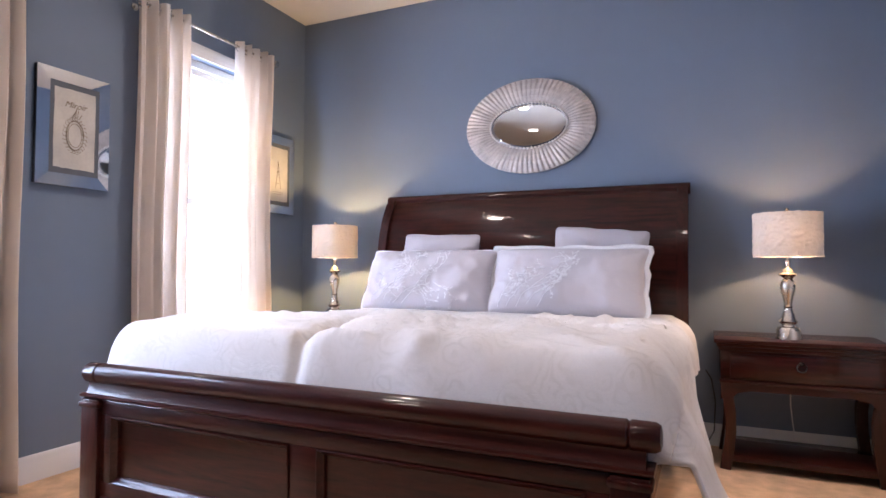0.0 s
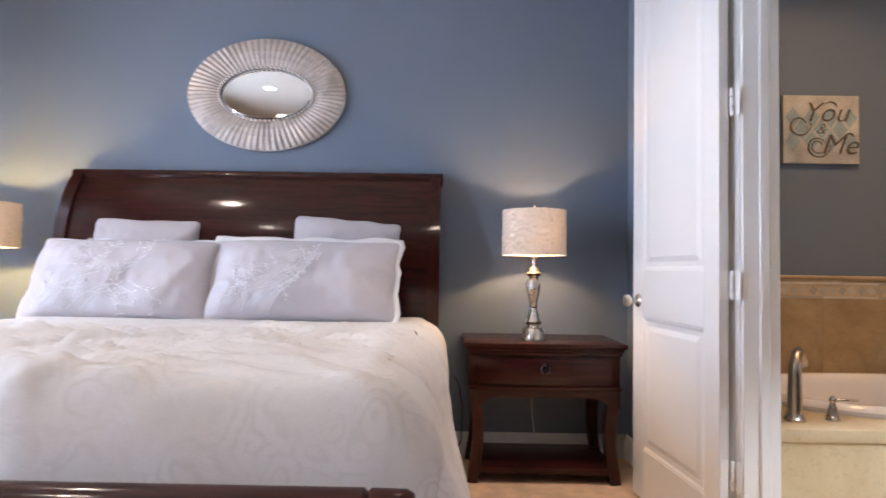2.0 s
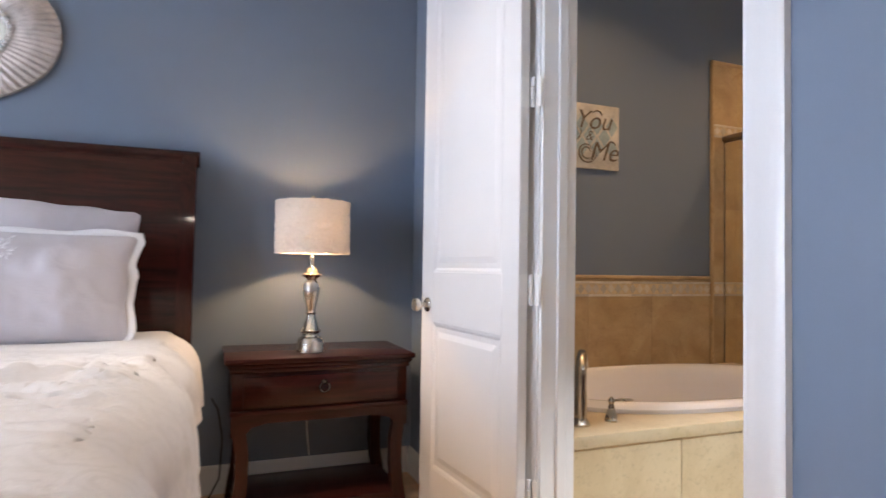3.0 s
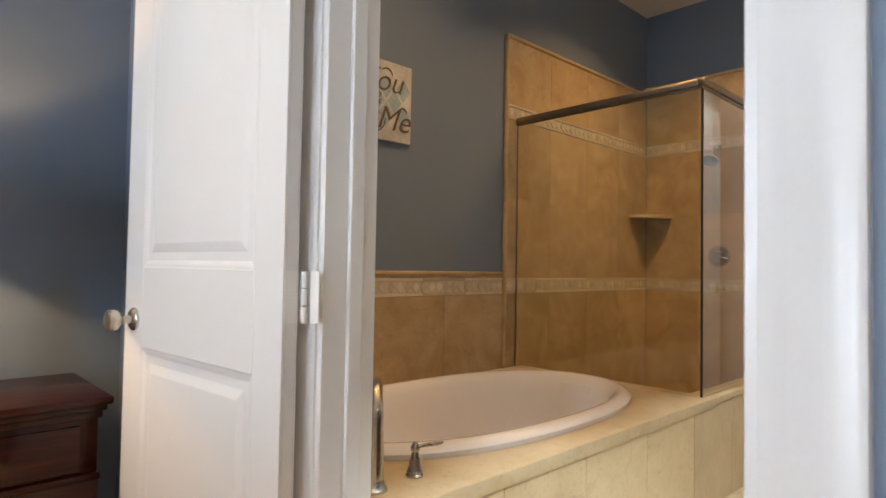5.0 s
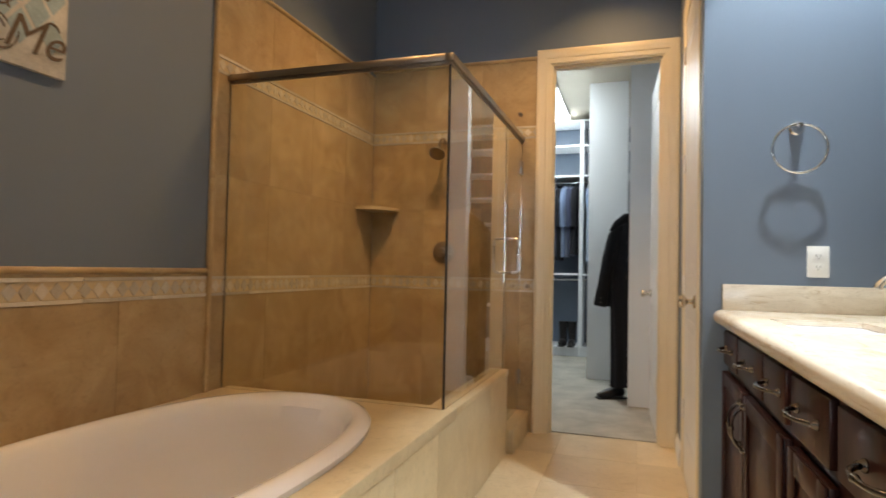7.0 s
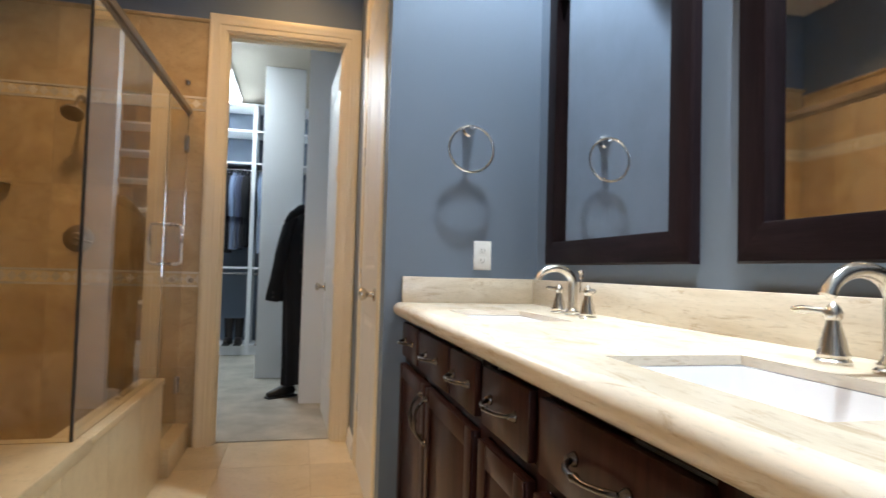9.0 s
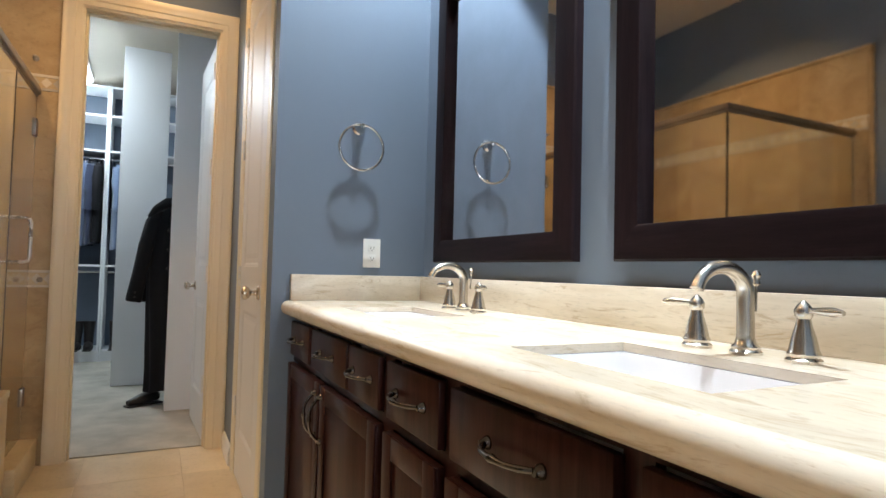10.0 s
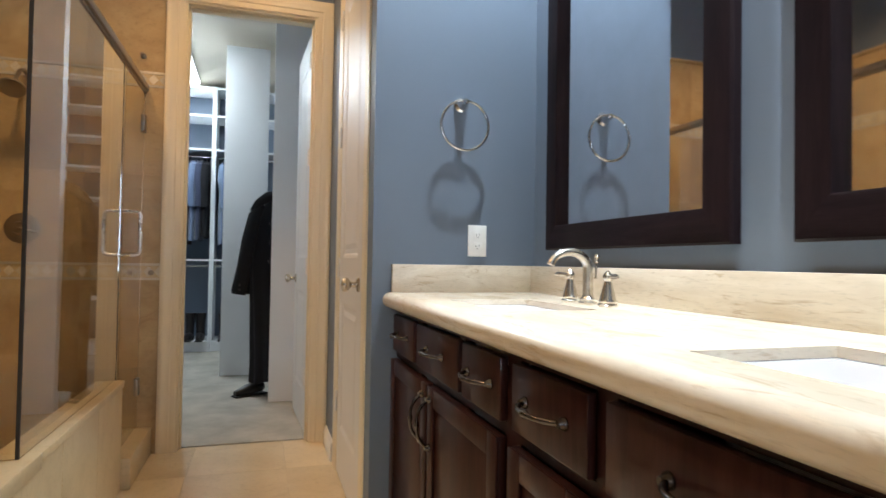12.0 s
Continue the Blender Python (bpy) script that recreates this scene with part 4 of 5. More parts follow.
rows = [[bm.verts.new(frame_point(u, k)) for k in range(NS)] for u in (0, 0.08, 0.3, 0.55, 0.8, 0.95, 1.0)]
rows.append([bm.verts.new((A * math.cos(2 * math.pi * k / NS), -0.002, B * math.sin(2 * math.pi * k / NS))) for k in range(NS)])
for r0, r1 in zip(rows, rows[1:]):
    for k in range(NS):
        bm.faces.new((r0[k], r0[(k + 1) % NS], r1[(k + 1) % NS], r1[k]))
part("frame", bm, SILVER, mir, "pleated silver-leaf frame", smooth=False)
bm = bmesh.new()
for k in range(64):
    a = 2 * math.pi * k / 64
    bmesh.ops.create_icosphere(bm, subdivisions=1, radius=0.0095, matrix=Matrix.Translation((a0 * 1.0 * math.cos(a), -0.038, b0 * math.sin(a))))
part("bead_rim", bm, BEAD, mir, "beaded silver rim")
bm = bmesh.new()
loops = [[bm.verts.new(((a0 - 0.004 - i) * math.cos(2 * math.pi * k / 72), -0.016 - d, (b0 - 0.004 - i) * math.sin(2 * math.pi * k / 72))) for k in range(72)] for i, d in ((0.0, 0.0), (0.016, 0.003))]
for k in range(72):
    bm.faces.new((loops[0][k], loops[0][(k + 1) % 72], loops[1][(k + 1) % 72], loops[1][k]))
bm.faces.new(loops[1])
part("mirror_glass", bm, MIRROR, mir, smooth=False)


def picture(y, label, art):
    """A mirrored frame with a charcoal mat and an old print, on the window wall; it faces +x."""
    p = thing("framed_picture", pose(BW, y, 1.76), label, "picture", "pair of mirror-framed prints")
    w, h, f = 0.193, 0.297, 0.062
    bm = bmesh.new()
    box(bm, 0.0, 0.024, -w, w, -h, h, 0.002, 1)
    part("backing", bm, DARK, p)
    pts = [(-w, -h), (w, -h), (w, h), (-w, h)]
    ins = [(-w + f, -h + f), (w - f, -h + f), (w - f, h - f), (-w + f, h - f)]
    for k in range(4):
        o0, o1, i0, i1 = pts[k], pts[(k + 1) % 4], ins[k], ins[(k + 1) % 4]
        bm = bmesh.new()
        fr = [bm.verts.new((0.026, *o0)), bm.verts.new((0.026, *o1)), bm.verts.new((0.0285, *i1)), bm.verts.new((0.0285, *i0))]
        bk = [bm.verts.new((0.0245, *o0)), bm.verts.new((0.0245, *o1)), bm.verts.new((0.0245, *i1)), bm.verts.new((0.0245, *i0))]
        bm.faces.new(fr)
        for q in range(4):
            bm.faces.new((fr[q], fr[(q + 1) % 4], bk[(q + 1) % 4], bk[q]))
        part("mirror_strip", bm, MIRROR, p, "bevelled mirror strip", smooth=False)
    bar("mat", p, MAT_BOARD, 0.0245, 0.027, -w + f, w - f, -h + f, h - f)
    bm = bmesh.new()
    n = 40
    edge = [((w - f - 0.022) * a + 0.004 * noise.noise(Vector((k * 0.7, y, 0))), (h - f - 0.03) * b + 0.004 * noise.noise(Vector((k * 0.7, y, 5)))) for k, (a, b) in
            enumerate([(-1 + 2 * i / 10, -1) for i in range(10)] + [(1, -1 + 2 * i / 10) for i in range(10)] + [(1 - 2 * i / 10, 1) for i in range(10)] + [(-1, 1 - 2 * i / 10) for i in range(10)])]
    prism(bm, edge, 0.0272, 0.0282, "x")
    part("print", bm, PAPER, p, "aged paper print with torn edges", smooth=False)
    bm = bmesh.new()
    art(bm)
    part("drawing", bm, INK, p, "sepia drawing and lettering")
    return p


def oval_art(bm):
    for r, t in ((1.0, 0.004), (0.82, 0.003)):
        tube(bm, [(0.0285, 0.045 * r * math.cos(a), -0.03 + 0.075 * r * math.sin(a)) for a in np.linspace(0, 2 * math.pi, 41)[:-1]], t * 0.5, 5, True)
    rnd = random.Random(2)
    for k in range(26):
        a = 2 * math.pi * k / 26
        cy, cz = 0.055 * math.cos(a), -0.03 + 0.087 * math.sin(a)
        tube(bm, [(0.0285, cy + 0.01 * math.cos(q), cz + 0.01 * math.sin(q)) for q in np.linspace(a, a + 4, 8)], 0.0014, 4)
    for k in range(5):
        tube(bm, [(0.0285, -0.02 + 0.01 * k, 0.06), (0.0285, -0.015 + 0.01 * k + 0.01 * rnd.random(), 0.085 + 0.03 * math.sin(k * 0.8))], 0.0018, 4)


def tower_art(bm):
    tube(bm, [(0.0285, -0.03, -0.11), (0.0285, -0.01, 0.0), (0.0285, 0.0, 0.10)], 0.002, 4)
    tube(bm, [(0.0285, 0.03, -0.11), (0.0285, 0.01, 0.0), (0.0285, 0.0, 0.10)], 0.002, 4)
    for z, hw in ((-0.07, 0.03), (-0.02, 0.02), (0.02, 0.012)):
        tube(bm, [(0.0285, -hw, z), (0.0285, hw, z)], 0.002, 4)
    for z in (-0.135, -0.15):
        tube(bm, [(0.0285, -0.06, z), (0.0285, 0.06, z)], 0.0012, 4)


def text_mesh(body, size, m, name, material, parent, extrude=0.0006, label="", thin=0.0):
    cu = bpy.data.curves.new(name, "FONT")
    cu.body, cu.size, cu.extrude, cu.align_x, cu.align_y = body, size, extrude, "CENTER", "CENTER"
    cu.shear, cu.offset = 0.35, thin
    tmp = new(name, cu)
    me = bpy.data.meshes.new_from_object(tmp.evaluated_get(bpy.context.evaluated_depsgraph_get()))
    bpy.data.objects.remove(tmp)
    me.materials.clear()
    me.materials.append(material)
    ob = new(name, me)
    ob.parent = parent
    ob.matrix_basis = m
    return tagged(ob, label) if label else ob


pic1 = picture(2.588, "mirror-framed print of an ornate oval frame on aged paper", oval_art)
text_mesh("Miroir", 0.045, pose(0.0287, 0.0, 0.125, 90, 0, 90), "lettering", INK, pic1)
picture(4.175, "mirror-framed print of a tower on yellowed paper", tower_art)

# ---- recessed lights ----


def downlight(x, y):
    d = thing("recessed_light", pose(x, y, CEIL), "lit white recessed ceiling downlight", "ceiling light", "recessed downlights")
    bm = bmesh.new()
    lathe(bm, [(0.062, -0.003), (0.085, -0.004), (0.088, 0.0), (0.062, 0.0)], 28, None, False)
    part("trim_ring", bm, TRIM, d)
    bm = bmesh.new()
    lathe(bm, [(0.0, -0.0045), (0.062, -0.0035)], 28, None, False)
    part("lens", bm, FROSTED, d, "glowing frosted lens")
    return d


first = downlight(*BED_CANS[0])
for x, y in BED_CANS[1:] + BATH_CANS:
    copy_thing(first, pose(x, y, CEIL))


# ---- tub, deck and shower ----
KX, KY, GX, GY = 4.42, 3.30, 3.34, 3.335
TUB = (2.43, 3.875, 0.835, 0.465)


def oval(cx, cy, a, b, n, e=2.35):
    out = []
    for k in range(n):
        t = 2 * math.pi * k / n
        c, s = math.cos(t), math.sin(t)
        r = (abs(c) ** e + abs(s) ** e) ** (-1 / e)
        out.append((cx + a * r * c, cy + b * r * s))
    return out


deck = thing("tub_deck", pose(0, 0, 0), "travertine-clad tub deck that runs on under the shower glass", "tub deck", kind="structure")
bm = bmesh.new()
hole = oval(TUB[0], TUB[1], TUB[2] - 0.03, TUB[3] - 0.03, 96)
rect = []
x0, x1, y0, y1 = TW, GX + 0.06, KY, TN
for (hx, hy) in hole:
    dx, dy = hx - TUB[0], hy - TUB[1]
    k = min([((x1 if dx > 0 else x0) - TUB[0]) / dx if abs(dx) > 1e-6 else 9e9, ((y1 if dy > 0 else y0) - TUB[1]) / dy if abs(dy) > 1e-6 else 9e9])
    rect.append((TUB[0] + dx * k, TUB[1] + dy * k))
ia, oa = [bm.verts.new((*p, DECK)) for p in hole], [bm.verts.new((*p, DECK)) for p in rect]
ib, ob_ = [bm.verts.new((*p, DECK - 0.03)) for p in hole], [bm.verts.new((*p, DECK - 0.03)) for p in rect]
for k in range(96):
    j = (k + 1) % 96
    bm.faces.new((ia[k], ia[j], oa[j], oa[k]))
    bm.faces.new((ia[k], ib[k], ib[j], ia[j]))
    bm.faces.new((oa[k], oa[j], ob_[j], ob_[k]))
for cx, cy in ((x0, y0), (x1, y0), (x1, y1), (x0, y1)):
    near = min(range(96), key=lambda k: (rect[k][0] - cx) ** 2 + (rect[k][1] - cy) ** 2)
    oa[near].co.x, oa[near].co.y = ob_[near].co.x, ob_[near].co.y = cx, cy
part("deck_top", bm, TILE_DECK, deck, "honed travertine deck top", smooth=False)
bm = bmesh.new()
box(bm, TW, KX, KY + 0.012, KY + 0.03, 0, DECK - 0.03)
part("apron_backing", bm, GROUT, deck)
bm = bmesh.new()
box(bm, GX + 0.06, KX, KY + 0.03, KY + 0.11, 0.0, DECK - 0.03)
part("knee_wall", bm, TILE_DECK, deck)
bm = bmesh.new()
box(bm, GX + 0.061, KX + 0.004, KY - 0.006, KY + 0.115, DECK - 0.03, DECK, 0.003)
part("knee_cap", bm, TILE_DECK, deck)
bm = bmesh.new()
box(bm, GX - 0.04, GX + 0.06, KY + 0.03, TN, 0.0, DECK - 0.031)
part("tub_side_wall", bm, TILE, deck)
bm = bmesh.new()
box(bm, KX, TE, KY - 0.04, KY + 0.08, 0.0, 0.14, 0.004)
part("shower_curb", bm, TILE_DECK, deck, "travertine shower curb")
xs = [TW, 1.92, 2.34, 2.76, 3.18, 3.60, 4.02, KX]
for xa, xb in zip(xs, xs[1:]):
    bmt = bmesh.new()
    box(bmt, 0.0015, xb - xa - 0.0015, 0, 0.0115, 0.002, DECK - 0.033, 0.0015, 1)
    t = part("tile", bmt, TILE_DECK, deck)
    t.location = (xa, KY, 0)
bm = bmesh.new()
box(bm, TW, GX + 0.06, KY - 0.006, KY + 0.001, DECK - 0.045, DECK + 0.0, 0.003)
part("deck_nosing", bm, TILE_DECK, deck)

tub = thing("bathtub", pose(TUB[0], TUB[1], DECK), "white oval drop-in bathtub with a rounded rim", "bathtub")
bm = bmesh.new()
prof = [(0.0, 0.0), (0.004, 0.018), (-0.008, 0.034), (-0.028, 0.042), (-0.05, 0.040), (-0.066, 0.028), (-0.078, 0.0), (-0.09, -0.06), (-0.105, -0.16), (-0.13, -0.27), (-0.18, -0.345), (-0.26, -0.375), (-0.40, -0.385)]
rings = []
for off, z in prof:
    k = 1 if off > -0.2 else 1.0
    rings.append([bm.verts.new((x, y, z)) for x, y in oval(0, 0, TUB[2] + off * (1.35 if off < -0.07 else 1), TUB[3] + off, 96)])
for a, b in zip(rings, rings[1:]):
    for k in range(96):
        bm.faces.new((a[k], a[(k + 1) % 96], b[(k + 1) % 96], b[k]))
bm.faces.new(rings[-1])
part("basin", bm, PORCELAIN, tub)
bm = bmesh.new()
lathe(bm, [(0.0, 0.0), (0.03, 0.0), (0.03, 0.004), (0.012, 0.006), (0.0, 0.006)], 18, pose(-0.3, 0, -0.383), False)
part("drain", bm, CHROME, tub)


def lever(bm, x, y, z, dx, dy, length=0.09):
    """A bell-shaped valve with a lever on top."""
    lathe(bm, [(0.0, 0), (0.025, 0), (0.026, 0.005), (0.0215, 0.009), (0.0235, 0.014), (0.0205, 0.020), (0.0175, 0.036), (0.0115, 0.056), (0.0095, 0.066), (0.0125, 0.070), (0.0135, 0.078), (0.010, 0.085), (0.006, 0.09), (0.0, 0.095)], 20, Matrix.Translation((x, y, z)), False)
    tube(bm, [(x, y, z + 0.077), (x + dx * length * 0.3, y + dy * length * 0.3, z + 0.079), (x + dx * length * 0.75, y + dy * length * 0.75, z + 0.079), (x + dx * length, y + dy * length, z + 0.079)], [0.005, 0.005, 0.0075, 0.004], 10)


def spout_path(h, reach, n=16):
    """An arc that rises along z and bends over along +y."""
    pts = [(0, 0, 0.0), (0, 0, h * 0.35), (0, 0.004 * reach, h * 0.6)]
    for a in np.linspace(0.15, math.pi * 0.93, n):
        pts.append((0, reach / 2 - reach / 2 * math.cos(a), h * 0.68 + h * 0.32 * math.sin(a)))
    return pts


tf = thing("tub_filler", pose(1.555, 3.43, DECK), "brushed nickel roman tub filler with two lever valves", "faucet")
bm = bmesh.new()
pts = [Vector(p) for p in spout_path(0.25, 0.19)]
m = pose(0, 0, 0, 0, 0, -38)
tube(bm, [m @ p for p in pts], [0.026] * 2 + [0.023] * 4 + [0.02] * (len(pts) - 7) + [0.022], 18)
lathe(bm, [(0.0, 0), (0.036, 0), (0.037, 0.008), (0.03, 0.016), (0.026, 0.03)], 20, None, False)
part("spout", bm, NICKEL, tf)
bm = bmesh.new()
lever(bm, 0.15, 0.01, 0, 0.97, -0.2)
part("valve", bm, NICKEL, tf)
bm = bmesh.new()
lever(bm, -0.09, 0.16, 0, 0.2, 0.97)
part("valve", bm, NICKEL, tf)

enc = thing("shower_enclosure", pose(0, 0, 0), "frameless glass shower enclosure with a brushed nickel header", "shower")
GT = 1.918
bar("side_glass", enc, GLASS, GX - 0.004, GX + 0.004, GY + 0.005, TN - 0.012, DECK + 0.002, GT, label="clear side panel")
bar("front_glass", enc, GLASS, GX - 0.004, KX + 0.01, GY - 0.004, GY + 0.004, DECK + 0.002, GT, label="clear front panel")
gd = bar("shower_door", enc, GLASS, KX + 0.016, TE - 0.0095, GY - 0.004, GY + 0.004, 0.15, GT - 0.004, label="clear glass door")
bm = bmesh.new()
box(bm, GX - 0.02, TE, GY - 0.02, GY + 0.014, GT, GT + 0.032, 0.003)
box(bm, GX - 0.02, GX + 0.014, GY + 0.015, TN, GT, GT + 0.032, 0.003)
box(bm, GX - 0.012, TE, GY - 0.008, GY + 0.008, GT - 0.012, GT, 0.001)
box(bm, GX - 0.008, GX + 0.008, GY + 0.009, TN, GT - 0.012, GT, 0.001)
part("header_rail", bm, BRONZE, enc, "brushed nickel header rail")
bar("wall_channel", enc, BRONZE, GX - 0.007, GX + 0.007, TN - 0.012, TN, DECK, GT, label="metal wall channel")
bar("corner_seal", enc, DARK, GX - 0.0045, GX + 0.002, GY - 0.0045, GY + 0.0045, DECK + 0.002, GT, label="dark corner seal")
bar("door_seal", enc, DARK, KX + 0.010, KX + 0.016, GY - 0.005, GY + 0.005, DECK, GT, label="dark door seal")
for z in (0.36, 1.74):
    bm = bmesh.new()
    box(bm, TE - 0.055, TE - 0.001, GY - 0.014, GY + 0.014, z - 0.045, z + 0.045, 0.004)
    part("door_hinge", bm, BRONZE, enc, "square metal glass hinge")
for s in (-1, 1):
    bm = bmesh.new()
    y, hx, r = GY + s * 0.078, KX + 0.055, 0.02
    tube(bm, [(hx, GY + s * 0.006, 1.045), (hx, y - s * r, 1.045), (hx, y - s * r * 0.3, 1.045 + r * 0.3), (hx, y, 1.045 + r), (hx, y, 1.245 - r), (hx, y - s * r * 0.3, 1.245 - r * 0.3), (hx, y - s * r, 1.245), (hx, GY + s * 0.006, 1.245)], 0.0085, 12)
    part("pull_handle", bm, NICKEL, gd, "brushed nickel D-shaped pull")

sh = thing("wall_shower", pose(TE, 3.87, 1.945), "round metal shower head on a bent arm", "shower head")
bm = bmesh.new()
tube(bm, [(0, 0, 0), (-0.06, 0, 0.01), (-0.11, 0, -0.01), (-0.15, 0, -0.06)], 0.010, 12)
lathe(bm, [(0.028, 0), (0.028, 0.005), (0.012, 0.012)], 18, pose(0, 0, 0, 0, -90, 0))
part("arm", bm, BRONZE, sh)
bm = bmesh.new()
lathe(bm, [(0.0, 0.0), (0.012, 0.0), (0.016, 0.025), (0.05, 0.055), (0.056, 0.062), (0.056, 0.074), (0.045, 0.078), (0.0, 0.078)], 24, pose(-0.15, 0, -0.06, 0, 215, 0), False)
part("head", bm, BRONZE, sh)
sv = thing("shower_valve", pose(TE, 3.875, 1.172), "round metal shower valve plate with a lever", "shower valve")
bm = bmesh.new()
lathe(bm, [(0.0, 0), (0.085, 0), (0.085, 0.004), (0.07, 0.012), (0.035, 0.016), (0.033, 0.035), (0.028, 0.05), (0.0, 0.052)], 32, pose(0, 0, 0, 0, -90, 0), False)
part("plate", bm, BRONZE, sv)
bm = bmesh.new()
tube(bm, [(-0.045, 0, 0), (-0.05, -0.03, -0.012), (-0.05, -0.075, -0.02)], [0.010, 0.008, 0.006], 10)
part("lever", bm, BRONZE, sv)
shelf = thing("corner_shelf", pose(TE, TN, 1.455), "small travertine corner shelf in the shower", "shelf")
bm = bmesh.new()
prism(bm, [(-0.012, -0.012)] + [(-0.012 - 0.27 * math.cos(a), -0.012 - 0.21 * math.sin(a)) for a in np.linspace(0, math.pi / 2, 12)], 0, 0.022, "z")
part("slab", bm, TILE_DECK, shelf)


# ---- vanity ----
van = thing("vanity_cabinet", pose(0, 0, 0), "dark espresso wood bathroom vanity with raised panel doors and drawers", "vanity")
VF = 2.262
bm = bmesh.new()
box(bm, TW + 0.005, VE - 0.004, TS + 0.02, VF - 0.02, 0.10, 0.735)
box(bm, TW + 0.005, VE - 0.004, TS + 0.02, VF - 0.09, 0.0, 0.10)
part("carcass", bm, ESPRESSO, van)
DRAWERS = [(3.235, 3.52), (2.81, 3.20), (2.555, 2.785), (2.235, 2.50), (1.785, 2.19), (1.40, 1.745)]
bm = bmesh.new()
box(bm, TW + 0.006, VE - 0.005, VF - 0.0195, VF - 0.004, 0.853, COUNTER - 0.056)
box(bm, TW + 0.006, VE - 0.005, VF - 0.0195, VF - 0.004, 0.70, 0.722)
box(bm, TW + 0.006, VE - 0.005, VF - 0.0195, VF - 0.004, 0.10, 0.135)
for (a, b), (c, d) in zip(DRAWERS, DRAWERS[1:]):
    box(bm, d - 0.004, a + 0.004, VF - 0.0195, VF - 0.0045, 0.135, 0.853)
part("face_frame", bm, ESPRESSO, van)


def bow_pull(parent, x, y, z, upright=False, length=0.075):
    """An arched pull with ball ends and a collar in the middle."""
    bm = bmesh.new()
    pts, rr = [], []
    for k in range(15):
        q = -1 + 2 * k / 14
        pts.append((q * length, 0.032 * (1 - abs(q) ** 3) + 0.004, -0.006 * (1 - q * q) * 0))
        rr.append(0.0045 + 0.0032 * math.exp(-(q / 0.1) ** 2) + 0.001 * math.exp(-((abs(q) - 0.75) / 0.1) ** 2))
    turn = Matrix.Translation((x, y, z)) @ (pose(0, 0, 0, 0, 90, 0) if upright else Matrix.Identity(4))
    tube(bm, [turn @ Vector(p) for p in pts], rr, 10)
    for s in (-1, 1):
        lathe(bm, [(0.011, 0), (0.011, 0.004), (0.007, 0.009), (0.006, 0.014)], 14, turn @ Matrix.Translation((s * length, 0, 0)) @ pose(0, 0, 0, -90, 0, 0))
    part("pull", bm, PEWTER, parent, "polished pewter bow pull")


def front(name, x0, x1, z0, z1, rail=0.05):
    bm = bmesh.new()
    box(bm, x0, x1, VF - 0.004, VF + 0.014, z0, z1, 0.004)
    d = part(name, bm, ESPRESSO, van)
    if rail and x1 - x0 > 0.16 and z1 - z0 > 0.2:
        for a, b, c, e in ((x0, x0 + rail, z0, z1), (x1 - rail, x1, z0, z1), (x0 + rail, x1 - rail, z0, z0 + rail), (x0 + rail, x1 - rail, z1 - rail, z1)):
            bar("door_rail", d, ESPRESSO, a, b, VF + 0.0145, VF + 0.021, c, e, bev=0.003)
    return d


for a, b in DRAWERS:
    d = front("drawer", a, b, 0.726, 0.85, 0)
    bow_pull(d, (a + b) / 2, VF + 0.014, 0.79, length=min(0.07, (b - a) * 0.3))
for a, b, side in ((3.065, 3.52, -1), (2.555, 3.045, 1), (2.235, 2.50, 0), (1.785, 2.19, 0), (1.40, 1.745, -1)):
    d = front("cabinet_door", a, b, 0.14, 0.697)
    if side:
        bow_pull(d, (a + 0.025) if side < 0 else (b - 0.025), VF + 0.021, 0.60, True, 0.065)

top = thing("vanity_worktop", pose(0, 0, 0), "ivory travertine worktop with a bullnose edge and two undermount sinks", "worktop")
SINKS = [(1.92, 2.075), (2.93, 2.075)]
SW, SD, CF = 0.20, 0.125, 2.312
t0, ed, sy = COUNTER - 0.016, 0.027, 2.075
x_cuts = [TW + 0.002] + [c for sx, _ in SINKS for c in (sx - SW, sx + SW)] + [VE - 0.001]
y_cuts = [TS + 0.001, sy - SD, sy + SD, CF - ed]


def plate_with_openings(bm, xs_, ys_, z0, z1, gaps):
    """A flat slab over a grid of cuts, with some cells left out."""
    vt = {(i, j, k): bm.verts.new((x, y, z)) for i, x in enumerate(xs_) for j, y in enumerate(ys_) for k, z in enumerate((z0, z1))}
    cells = {(i, j) for i in range(len(xs_) - 1) for j in range(len(ys_) - 1)} - gaps
    for i, j in cells:
        bm.faces.new([vt[i + a, j + b, 1] for a, b in ((0, 0), (1, 0), (1, 1), (0, 1))])
        bm.faces.new([vt[i + a, j + b, 0] for a, b in ((0, 0), (0, 1), (1, 1), (1, 0))])
        for (di, dj), (p, q) in (((-1, 0), ((0, 0), (0, 1))), ((1, 0), ((1, 1), (1, 0))), ((0, -1), ((1, 0), (0, 0))), ((0, 1), ((0, 1), (1, 1)))):
            if (i + di, j + dj) not in cells:
                bm.faces.new([vt[i + p[0], j + p[1], 0], vt[i + q[0], j + q[1], 0], vt[i + q[0], j + q[1], 1], vt[i + p[0], j + p[1], 1]])


